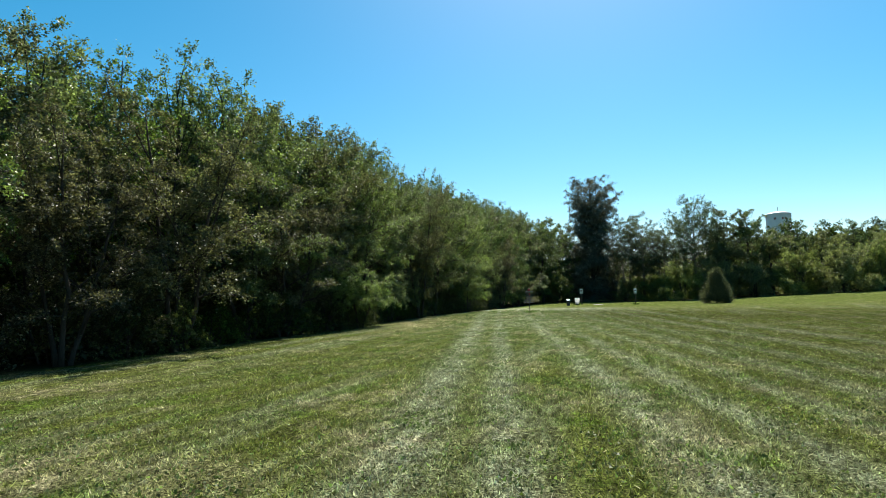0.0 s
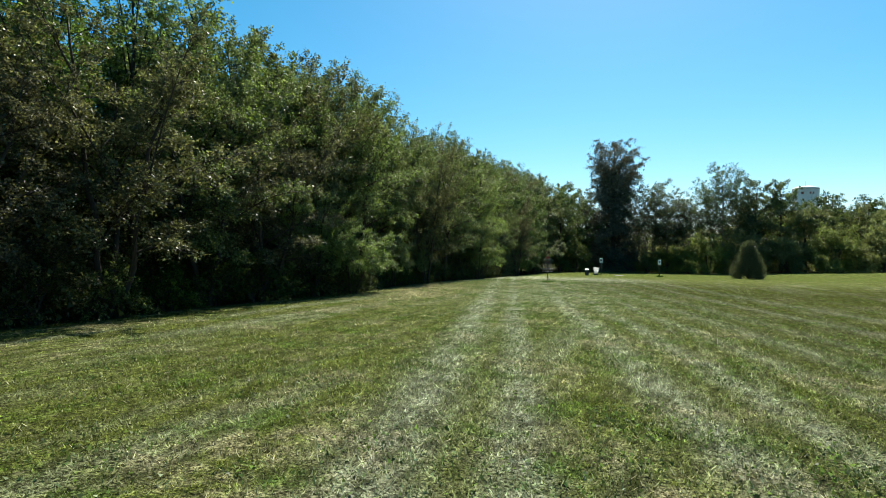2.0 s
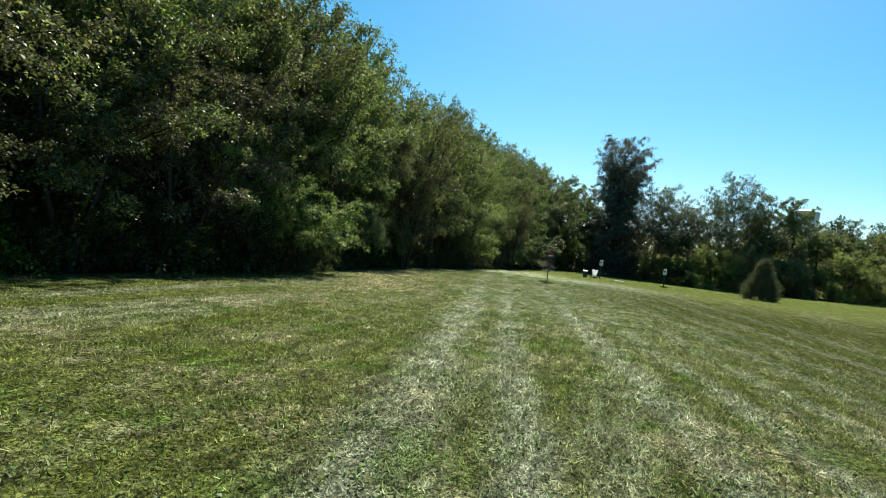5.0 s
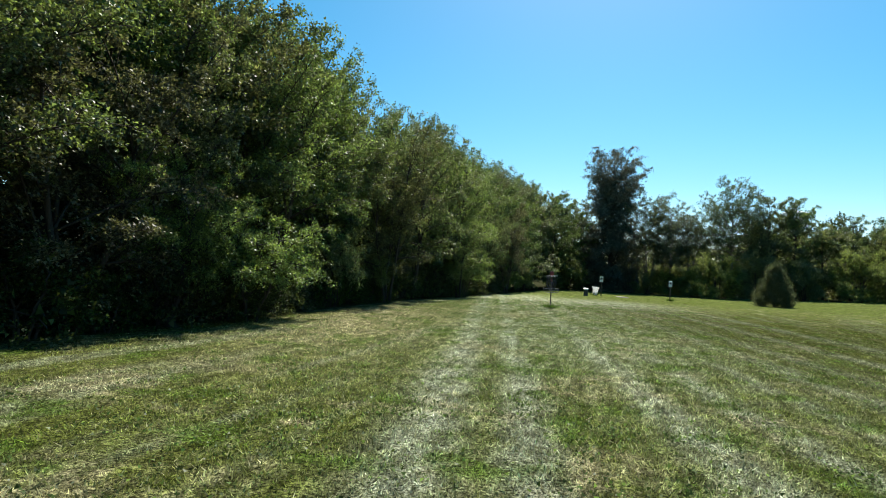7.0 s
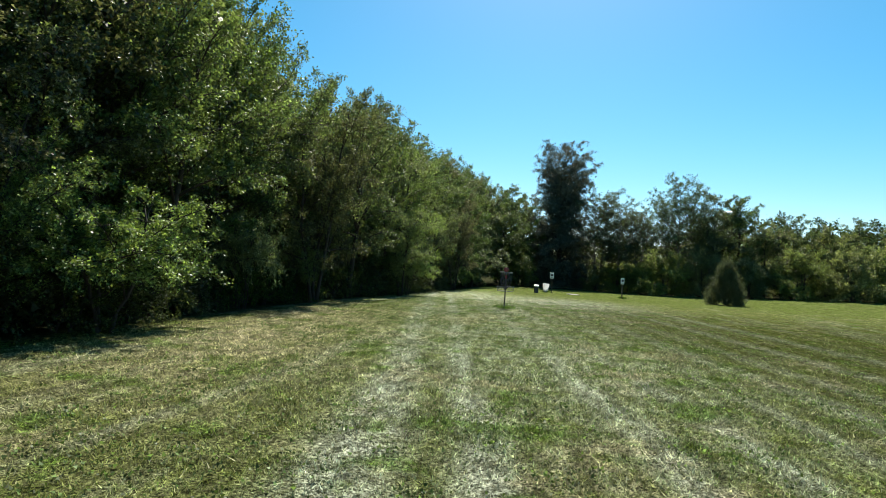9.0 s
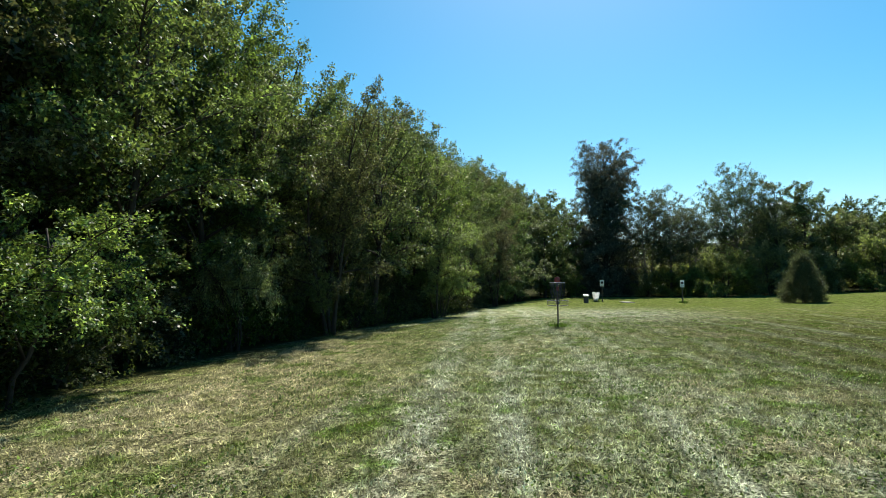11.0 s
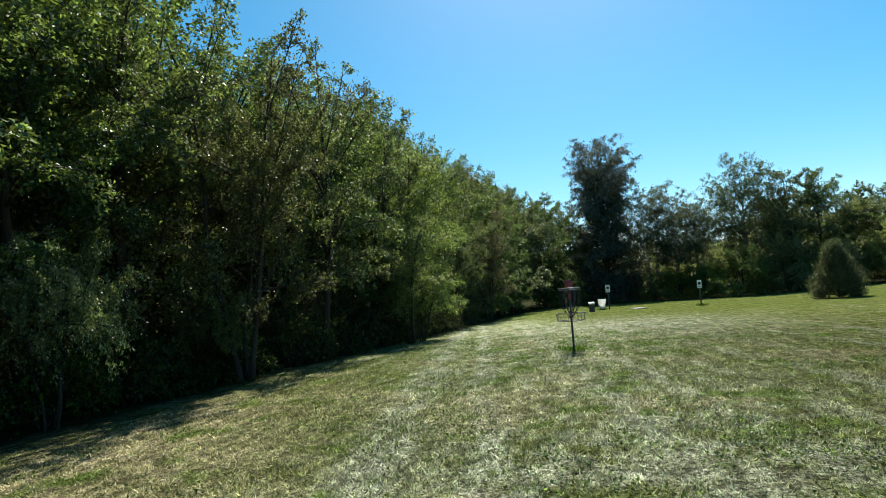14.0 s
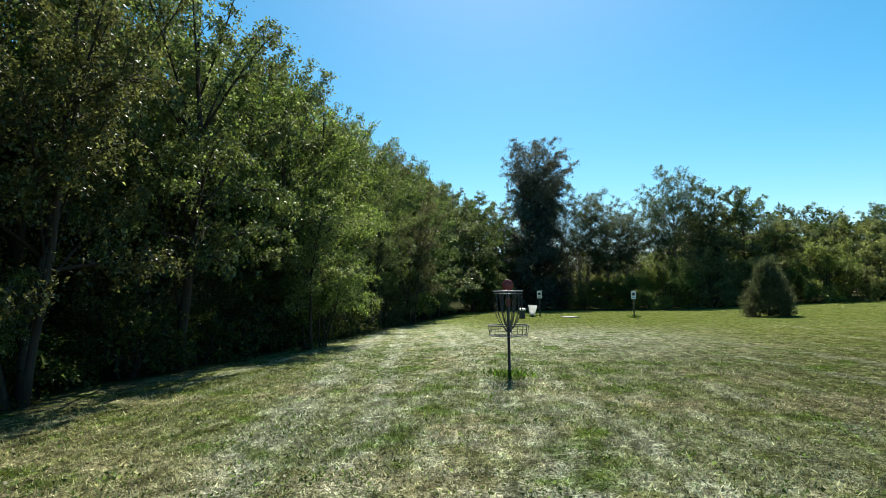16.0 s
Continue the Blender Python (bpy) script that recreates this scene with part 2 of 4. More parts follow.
def blade_material():
    n = Nodes("grass_blades")
    color, sep, at = lawn_color(n)
    island = n.add("ShaderNodeNewGeometry").outputs["Random Per Island"]
    straw = n.math("GREATER_THAN", island, 0.9)
    color = n.mix(n.math("MULTIPLY", straw, 0.75), color, (0.28, 0.26, 0.16))
    spark = n.math("FRACT", n.math("MULTIPLY", island, 17.0))
    bright = n.math("ADD", 0.74, n.math("MULTIPLY", n.math("MULTIPLY", spark, n.math("MULTIPLY", spark, spark)), 2.5))
    color = n.mix(1.0, color, n.add("ShaderNodeCombineColor", Red=bright, Green=bright, Blue=bright).outputs[0], "MULTIPLY")
    diffuse = n.add("ShaderNodeBsdfDiffuse", Color=color).outputs[0]
    trans = n.add("ShaderNodeBsdfTranslucent", Color=n.mix(0.35, color, (0.14, 0.173, 0.026))).outputs[0]
    body = n.add("ShaderNodeMixShader", Fac=0.45)
    n.tree.links.new(diffuse, body.inputs[1])
    n.tree.links.new(trans, body.inputs[2])
    return n.finish(body.outputs[0])


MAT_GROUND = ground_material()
MAT_BLADE = blade_material()
LEAF_EDGE = leaf_material("leaf_edge", (0.0101, 0.0175, 0.0055), (0.118, 0.169, 0.054), (0.27, 0.36, 0.0596), translucent=0.27, gloss=0.03)
LEAF_OLIVE = leaf_material("leaf_olive", (0.0148, 0.0157, 0.0078), (0.136, 0.145, 0.066), (0.25, 0.265, 0.066), translucent=0.26, gloss=0.025)
LEAF_BUSH = leaf_material("leaf_bush", (0.0207, 0.0388, 0.00844), (0.141, 0.205, 0.0543), (0.321, 0.44, 0.0603), translucent=0.34, gloss=0.03)
LEAF_POPLAR = leaf_material("leaf_poplar", (0.0161, 0.0303, 0.00871), (0.102, 0.155, 0.0427), (0.24, 0.346, 0.0398), pale=(0.17, 0.215, 0.198), translucent=0.27, gloss=0.025)
# The wood's inner shade put into the leaf colour: dimmer greens, little gloss.
LEAF_SHADED = leaf_material("leaf_shaded", (0.0123, 0.0224, 0.00644), (0.0481, 0.0685, 0.0186), (0.123, 0.168, 0.0215), translucent=0.25, gloss=0.008)
LEAF_FAR = leaf_material("leaf_far", (0.0115, 0.0188, 0.00803), (0.0937, 0.121, 0.0581), (0.179, 0.223, 0.0714), translucent=0.3, gloss=0.025)
LEAF_WALL = leaf_material("leaf_wall", (0.0132, 0.023, 0.00741), (0.0957, 0.136, 0.0444), (0.207, 0.276, 0.0635), translucent=0.3, gloss=0.025)
LEAF_SHRUB = leaf_material("leaf_shrub", (0.022, 0.032, 0.009), (0.172, 0.202, 0.062), (0.34, 0.4, 0.085), translucent=0.36, gloss=0.025)
LEAF_DARK = leaf_material("leaf_dark", (0.022, 0.023, 0.017), (0.125, 0.13, 0.085), (0.15, 0.15, 0.075), translucent=0.3, gloss=0.03)
LEAF_JUNIPER = leaf_material("leaf_juniper", (0.034, 0.045, 0.019), (0.1, 0.12, 0.049), (0.135, 0.165, 0.052), translucent=0.3, gloss=0.02)
LEAF_WEED = leaf_material("leaf_weed", (0.03, 0.062, 0.008), (0.082, 0.135, 0.028), (0.13, 0.2, 0.03), translucent=0.4, gloss=0.01)
BARK = bark_material("bark_grey_brown", (0.016, 0.013, 0.01), (0.066, 0.055, 0.044))
BARK_PALE = bark_material("bark_pale", (0.06, 0.055, 0.048), (0.24, 0.22, 0.19))
STEEL = plain_material("galvanised_steel", (0.14, 0.14, 0.15), (0.42, 0.42, 0.43), 0.45, 0.85)
STEEL_DARK = plain_material("weathered_dark_steel", (0.026, 0.021, 0.018), (0.065, 0.05, 0.04), 0.6, 0.1)
STEEL_TRAY = plain_material("weathered_steel_wire", (0.07, 0.07, 0.075), (0.22, 0.22, 0.23), 0.5, 0.7)
STEEL_CHAIN = plain_material("dull_chain_steel", (0.05, 0.05, 0.055), (0.14, 0.14, 0.15), 0.5, 0.8)
RED_PLATE = plain_material("faded_red_plate", (0.15, 0.018, 0.016), (0.23, 0.04, 0.032), 0.55)
WHITE_PAINT = plain_material("white_paint", (0.74, 0.74, 0.72), (0.85, 0.85, 0.83), 0.45)


def white_plastic():
    """Thin white plastic that lets light through."""
    n = Nodes("thin_white_plastic")
    stain = n.noise(n.object_space(), 5.0, 4.0)
    color = n.mix(stain, (0.74, 0.74, 0.72), (0.86, 0.86, 0.85))
    body = n.add("ShaderNodeMixShader", Fac=0.5)
    n.tree.links.new(n.add("ShaderNodeBsdfDiffuse", Color=color).outputs[0], body.inputs[1])
    n.tree.links.new(n.add("ShaderNodeBsdfTranslucent", Color=color).outputs[0], body.inputs[2])
    return n.finish(body.outputs[0])


WHITE_PLASTIC = white_plastic()
BLACK_PLASTIC = plain_material("black_plastic", (0.012, 0.012, 0.013), (0.035, 0.035, 0.035), 0.5)
CONCRETE = plain_material("concrete", (0.153, 0.14, 0.122), (0.242, 0.223, 0.191), 0.85, scale=3.0, bump=0.5)
WOOD_POST = plain_material("dark_wood_post", (0.045, 0.033, 0.024), (0.11, 0.085, 0.06), 0.85, scale=9.0, bump=0.5)
TANK_PAINT = plain_material("tank_paint", (0.66, 0.63, 0.58), (0.76, 0.73, 0.68), 0.6, scale=0.4)
RUST = plain_material("rust_red", (0.22, 0.07, 0.045), (0.32, 0.12, 0.07), 0.8)


# ---- mesh helpers ----
def mesh_of(name, verts, faces, material, smooth=False):
    me = bpy.data.meshes.new(name)
    me.from_pydata(verts, [], faces)
    me.materials.append(material)
    if smooth:
        me.polygons.foreach_set("use_smooth", np.ones(len(me.polygons), dtype=bool))
    me.update()
    return me


def part_mesh(name, me, parent, label=""):
    ob = new(name, me)
    ob.parent = parent
    if label:
        ob["label"] = label
    return ob


def part(name, bm, material, parent, label="", smooth=False):
    me = bpy.data.meshes.new(name)
    bm.to_mesh(me)
    bm.free()
    me.materials.append(material)
    if smooth:
        me.polygons.foreach_set("use_smooth", np.ones(len(me.polygons), dtype=bool))
    return part_mesh(name, me, parent, label)


def tube(verts, faces, points, radii, sides=6):
    """Adds a tapered tube along points to the lists."""
    start, count = len(verts), len(points)
    for i, p in enumerate(points):
        a = points[max(i - 1, 0)]
        b = points[min(i + 1, count - 1)]
        way = (Vector(b) - Vector(a)).normalized()
        side = way.cross(Vector((0.31, 0.95, 0.02)) if abs(way.z) > 0.6 else Vector((0, 0, 1))).normalized()
        up = side.cross(way)
        for k in range(sides):
            angle = 2 * math.pi * k / sides
            verts.append(tuple(Vector(p) + (side * math.cos(angle) + up * math.sin(angle)) * radii[i]))
    for i in range(count - 1):
        for k in range(sides):
            a, b = start + i * sides + k, start + i * sides + (k + 1) % sides
            faces.append((a, b, b + sides, a + sides))
    faces.append(tuple(start + k for k in reversed(range(sides))))
    faces.append(tuple(start + (count - 1) * sides + k for k in range(sides)))


def unit(v):
    return v / np.maximum(np.linalg.norm(v, axis=-1, keepdims=True), 1e-9)


def leaves_mesh(name, at, way, face, length, width, material):
    """One pointed three-cornered leaf at each place: way is its midrib, face its upper side."""
    side = unit(np.cross(way, face))
    length, width = length[:, None], width[:, None]
    base = at + way * length * 0.18
    corners = np.stack([base + side * width * 0.5, at + way * length, base - side * width * 0.5], 1)
    return triangles(name, corners, material)


def triangles(name, corners, material):
    """A mesh of loose triangles."""
    count = len(corners)
    me = bpy.data.meshes.new(name)
    me.vertices.add(count * 3)
    me.vertices.foreach_set("co", corners.reshape(-1).astype(np.float32))
    me.loops.add(count * 3)
    me.loops.foreach_set("vertex_index", np.arange(count * 3, dtype=np.int32))
    me.polygons.add(count)
    me.polygons.foreach_set("loop_start", np.arange(0, count * 3, 3, dtype=np.int32))
    me.materials.append(material)
    me.update()
    me.validate()
    return me


def sprays(rng, roots, out, per, twig, droop, leaf_len, leaf_wid, name, material, spread=0.16, hang=0.2):
    """Leaves along drooping twigs that start at roots and point out."""
    n = len(roots)
    along = rng.uniform(0.05, 1.0, (n, per, 1))
    reach = twig * rng.uniform(0.6, 1.3, (n, 1, 1))
    at = roots[:, None] + out[:, None] * along * reach
    at = at + np.array([0, 0, -1.0]) * (along ** 2) * reach * droop + rng.normal(0, spread * twig, (n, per, 3))
    way = unit(out[:, None] * 0.7 + rng.normal(0, 0.6, (n, per, 3)) + np.array([0, 0, -hang]))
    face = unit(rng.normal(0, 0.8, (n, per, 3)) + np.array([0, 0, 0.8]) + out[:, None] * 0.35)
    scale = rng.uniform(0.65, 1.25, n * per)
    at, way, face = at.reshape(-1, 3), way.reshape(-1, 3), face.reshape(-1, 3)
    long, wide = leaf_len * scale, leaf_wid * scale
    return leaves_mesh(name, at, way, face, long, wide, material)


def crown_shape(profile, f):
    """Reach of the limbs, from 0 to 1, at the part f of the crown's height."""
    f = np.asarray(f, float)
    if profile == "column":
        return np.clip(0.93 + 0.1 * np.sin(f * 7.0), 0, 1) * np.sqrt(np.clip(1 - np.maximum(f - 0.8, 0) ** 2 / 0.055, 0.06, 1))
    if profile == "spire":
        return np.clip(np.sin(np.pi * (0.2 + 0.72 * f)) * (1.1 - 0.3 * f), 0.16, 1)
    if profile == "overhang":
        return np.clip(np.minimum(1.0, 0.45 + 1.3 * f) * np.sqrt(np.clip(1.04 - np.maximum(f - 0.5, 0) ** 2 / 0.3, 0, 1)), 0.2, 1)
    if profile == "skirt":
        return np.clip((0.78 + 0.35 * np.sin(np.pi * f * 0.95)) * np.sqrt(np.clip(1.02 - f ** 3, 0, 1)), 0.12, 1.05)
    return np.clip(np.sqrt(np.clip(1 - (2 * f - 0.9) ** 2 / 1.25, 0.03, 1)), 0.2, 1)


def make_tree(name, seed, height, base, radius, limbs, leaf, leaf_mat, bark=None, profile="round", shoots=5.0, twigs=5, per=14, twig=0.4, droop=0.3,
              stems=1, trunk_r=0.12, rise=(8, 62), fill=900, fill_leaf=(0.19, 0.15), lean=0.0, bare=True, hang=0.25, uneven=0.3, shoot_len=0.4, ends=0.5, tufted=1.0):
    """A tree: wavy stems, limbs that rise out of them, side shoots along the limbs, and leaves along the twigs of every shoot."""
    rng = np.random.default_rng(seed)
    tree = new(name)
    stem_lines = []
    for s in range(stems):
        verts, faces = [], []
        angle = 2 * math.pi * s / stems + rng.uniform(0, 1)
        spread = 0.0 if stems == 1 else radius * rng.uniform(0.2, 0.45)
        steps = 10
        sway = rng.normal(0, 0.10, (steps, 2)).cumsum(0) * 0.5
        sway -= sway[0]
        top = height * rng.uniform(0.88, 0.95) * (1 - 0.12 * (s > 0))
        part_up = np.linspace(0, 1, steps)
        out = 0.12 * (stems > 1) + spread * part_up
        line = np.stack([math.cos(angle) * out + sway[:, 0] + lean * part_up, math.sin(angle) * out + sway[:, 1], -0.15 + top * part_up], 1)
        thick = trunk_r * (1 - part_up) ** 0.8 / math.sqrt(stems) + 0.012
        thick[0] *= 1.35
        tube(verts, faces, [tuple(p) for p in line], list(thick), 7)
        part_mesh("trunk" if stems == 1 else "stem", mesh_of("trunk", verts, faces, bark or BARK, True), tree)
        stem_lines.append(line)
    verts, faces = [], []

    starts, ways, lengths, inner = [], [], [], []
    for i in range(limbs):
        f = (i + rng.uniform(0, 1)) / limbs
        line = stem_lines[i % stems]
        angle = i * 2.399963 + rng.normal(0, 0.4)
        reach = radius * float(crown_shape(profile, f)) * rng.uniform(1 - uneven, 1 + uneven * 0.6)
        tilt = math.tan(radians(min(max(rise[0] + (rise[1] - rise[0]) * f + rng.normal(0, 9), -10), 80)))
        tip_z = base + (height - base) * f
        z0 = min(max(tip_z - reach * tilt, 0.45 * base, 0.2), line[-1, 2] * 0.96)
        root = np.array([np.interp(z0, line[:, 2], line[:, 0]), np.interp(z0, line[:, 2], line[:, 1]), z0])
        flat = np.array([math.cos(angle), math.sin(angle), 0.0])
        tip = root + flat * reach
        tip[2] = max(tip_z, 0.25) - droop * reach * 0.25
        bend = root * 0.45 + tip * 0.55 + np.array([0, 0, 0.22 * reach * (0.4 + droop)]) + rng.normal(0, 0.08, 3) * reach
        part_out = np.linspace(0, 1, 6)[:, None]
        limb = root * (1 - part_out) ** 2 + bend * 2 * part_out * (1 - part_out) + tip * part_out ** 2
        thick = (trunk_r * 0.34 * (1 - 0.6 * f) / math.sqrt(stems) + 0.01) * (1 - part_out[:, 0]) ** 0.7 + 0.005
        tube(verts, faces, [tuple(p) for p in limb[:: 1 if bare else 2]], list(thick[:: 1 if bare else 2]), 4 if bare else 3)
        count = max(4, int(round(shoots * reach)))
        s = np.clip(0.22 + 0.78 * ((np.arange(count) + rng.uniform(0, 1, count)) / count) ** tufted, 0, 1)[:, None]
        at = root * (1 - s) ** 2 + bend * 2 * s * (1 - s) + tip * s ** 2
        along = unit((bend - root) * (1 - s) + (tip - bend) * s)
        side = unit(np.cross(along, np.array([0, 0, 1.0])) + 1e-6) * np.where(np.arange(count) % 2, 1.0, -1.0)[:, None]
        way = unit(along * 0.55 + side * rng.uniform(0.3, 1.0, (count, 1)) + np.array([0, 0, 1.0]) * rng.normal(0.22, 0.4, (count, 1)))
        way[-1] = unit(along[-1] + rng.normal(0, 0.15, 3))
        length = (reach * shoot_len * (1.2 - 0.65 * s[:, 0]) + 0.1) * rng.uniform(0.65, 1.25, count)
        starts.append(at), ways.append(way), lengths.append(length)
        inner.append(at[: max(2, count * 2 // 3)])
    for line in stem_lines:
        count = max(5, int(round(shoots * radius * 1.1)))
        z = line[-1, 2] * rng.uniform(0.62, 1.0, count)
        at = np.stack([np.interp(z, line[:, 2], line[:, 0]), np.interp(z, line[:, 2], line[:, 1]), z], 1)
        angle = rng.uniform(0, 2 * math.pi, count)
        way = unit(np.stack([np.cos(angle), np.sin(angle), rng.uniform(0.2, 1.2, count)], 1))
        starts.append(at), ways.append(way), lengths.append(radius * 0.26 * rng.uniform(0.6, 1.2, count))
    starts, ways, lengths = np.concatenate(starts), np.concatenate(ways), np.concatenate(lengths)
    if bare:
        for a, w, n in zip(starts, ways, lengths):
            mid = a + w * n * 0.55
            end = a + w * n + np.array([0, 0, -droop * n * 0.5])
            tube(verts, faces, [tuple(a), tuple(mid), tuple(end)], [0.011, 0.007, 0.003], 3)
    part_mesh("branchwork", mesh_of("branchwork", verts, faces, bark or BARK, True), tree)["kind"] = "stuff"

    u = rng.uniform(0.03, 1.0, (len(starts), twigs, 1)) ** ends
    at = starts[:, None] + ways[:, None] * lengths[:, None, None] * u
    at[..., 2] -= droop * (u[..., 0] ** 2) * lengths[:, None] * 0.5
    way = unit(ways[:, None] * 0.8 + rng.normal(0, 0.55, at.shape) + np.array([0, 0, 0.12]))
    at, way = at.reshape(-1, 1, 3), way.reshape(-1, 1, 3)
    reach = twig * rng.uniform(0.55, 1.25, (len(at), 1, 1))
    v = rng.uniform(0.05, 1.0, (len(at), per, 1))
    spot = at + way * v * reach + rng.normal(0, 1, (len(at), per, 3)) * leaf[0] * 0.55
    spot[..., 2] -= droop * (v[..., 0] ** 2) * reach[..., 0] * 0.8
    rib = unit(way * 0.5 + rng.normal(0, 0.6, spot.shape) + np.array([0, 0, -hang]))
    up = unit(rng.normal(0, 0.55, spot.shape) + np.array([0, 0, 0.9]) + way * 0.2)
    spot, rib, up = spot.reshape(-1, 3), rib.reshape(-1, 3), up.reshape(-1, 3)
    size = rng.uniform(0.6, 1.3, len(spot))
    long, wide = leaf[0] * size, leaf[1] * size
    if fill:
        inner = np.concatenate(inner)
        deep = inner[rng.integers(0, len(inner), fill)] + rng.normal(0, 0.085 * radius, (fill, 3))
        size = rng.uniform(0.6, 1.2, fill)
        spot, rib, up = np.concatenate([spot, deep]), np.concatenate([rib, unit(rng.normal(0, 1, (fill, 3)))]), np.concatenate([up, unit(rng.normal(0, 1, (fill, 3)))])
        long, wide = np.concatenate([long, fill_leaf[0] * size]), np.concatenate([wide, fill_leaf[1] * size])
    spot[:, 2] = np.maximum(spot[:, 2], 0.06)
    part_mesh("crown", leaves_mesh("crown", spot, rib, up, long, wide, leaf_mat), tree)
    return tree


def ground_z(x, y):
    """The lawn: nearly flat, a low swell at the target, falling a little beyond it and rising to the right."""
    def step(v, a, b):
        k = np.clip((v - a) / (b - a), 0, 1)
        return k * k * (3 - 2 * k)
    swell = 0.13 * np.exp(-((x + 5.5) ** 2 + (y - 38) ** 2) / 90.0)
    return swell - 0.16 * step(y, 44, 72) * (1 - step(x, 4, 20)) + 0.75 * step(x, 8, 36) * step(y, 35, 85) - 0.12 * step(-x, 9, 14)


def stand(x, y, turn=0.0, size=1.0, tall=1.0, sink=0.03):
    m = pose(x, y, float(ground_z(np.float64(x), np.float64(y))) - sink, 0, 0, turn)
    return m @ Matrix.Diagonal((size, size, size * tall, 1))


# ---- ground ----
def make_ground():
    def lines(edges):
        out = [np.arange(a, b, s) for a, b, s in edges]
        return np.concatenate(out + [np.array([edges[-1][1]])])
    xs = lines([(-2000, -200, 300), (-200, -40, 20), (-40, -16, 2), (-16, 14, 0.5), (14, 60, 2), (60, 240, 20), (240, 2040, 300)])
    ys = lines([(-2000, -200, 300), (-200, -20, 20), (-20, 0, 2), (0, 50, 0.5), (50, 110, 2), (110, 290, 20), (290, 2990, 300)])
    gx, gy = np.meshgrid(xs, ys)
    rng = np.random.default_rng(4)
    near = (np.abs(gx) < 40) & (gy > -20) & (gy < 110)
    gz = ground_z(gx, gy) + np.where(near, rng.normal(0, 0.006, gx.shape), 0)
    verts = np.stack([gx, gy, gz], -1).reshape(-1, 3)
    w, h = len(xs), len(ys)
    i, j = np.meshgrid(np.arange(w - 1), np.arange(h - 1))
    a = (j * w + i).reshape(-1)
    faces = np.stack([a, a + 1, a + w + 1, a + w], 1)
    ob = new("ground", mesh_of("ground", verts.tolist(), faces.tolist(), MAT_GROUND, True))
    return tagged(ob, "mown lawn with pale mower lanes and dry patches", "lawn", kind="structure")


make_ground()


def scatter(trees, spots, label, category, group):
    """The first tree of each kind takes a spot, copies the others. Spots: x, y, kind, size, tallness, turn."""
    used = set()
    for x, y, kind, size, tall, turn in spots:
        proto = trees[kind]
        m = stand(x, y, turn, size, tall)
        if kind not in used:
            used.add(kind)
            proto.matrix_basis = m
            ob = proto
        else:
            ob = copy_thing(proto, m @ Matrix.Diagonal((1 / proto.scale[0], 1 / proto.scale[1], 1 / proto.scale[2], 1)))
        tagged(ob, label[kind] if isinstance(label, (list, tuple)) else label, category, group)


# ---- the wood beside the lawn ----
rnd = random.Random(11)

EDGE = dict(profile="overhang", leaf=(0.073, 0.05), twigs=6, per=17, twig=0.27, fill=5000, fill_leaf=(0.085, 0.063), shoot_len=0.27, uneven=0.24)
edge_trees = [
    make_tree("tree", 101, 7.9, 1.7, 2.7, 22, leaf_mat=LEAF_EDGE, stems=2, trunk_r=0.1, droop=0.35, shoots=7.0, **EDGE),
    make_tree("tree", 102, 7.7, 1.2, 2.6, 22, leaf_mat=LEAF_OLIVE, stems=3, trunk_r=0.11, droop=0.3, shoots=7.2, **EDGE),
    make_tree("tree", 103, 8.4, 1.8, 2.5, 24, leaf_mat=LEAF_EDGE, stems=1, trunk_r=0.11, droop=0.7, shoots=7.0, hang=0.5, **EDGE),
    make_tree("tree", 104, 7.5, 1.6, 2.7, 22, leaf_mat=LEAF_BUSH, stems=2, trunk_r=0.1, droop=0.35, shoots=7.0, **EDGE),
]
edge_spots = [(-11.6, 42.6, 3, 0.68, 0.95, 120), (-14.5, 25.4, 0, 1.2, 1.05, 200), (-12.25, 21.9, 3, 0.62, 0.95, 60), (-14.1, 33.0, 2, 1.1, 1.02, 10)]
y, k = 3.0, 0
while y < 64:
    shift = 0.3 - 0.5 * (y > 46) + 0.1 * (13 < y < 23) - 1.2 * (23 < y < 31) - 0.6 * (31 < y < 36) - 0.7 * (22.9 < y < 29) - 1.1 * (13 < y < 15)
    slim = rnd.uniform(1.12, 1.28) if y > 34 else rnd.uniform(0.9, 1.06)
    edge_spots.append((-12.55 + rnd.uniform(-0.9, 0.6) + shift, y, (0, 2, 1, 1, 0, 1, 2, 0, 2, 1, 2, 0, 3, 2)[k % 14], rnd.uniform(0.84, 1.12) - 0.08 * (y > 34), slim, rnd.uniform(0, 360)))
    y += rnd.uniform(3.4, 4.4) if y > 34 else rnd.uniform(2.8, 3.9)
    k += 1
scatter(edge_trees, edge_spots, ["leafy young tree at the wood's edge, branching low", "bushy olive-leaved many-stemmed tree at the wood's edge",
        "slender drooping green tree at the wood's edge", "round bright green tree overhanging the lawn"], "tree", "trees along the wood's edge")

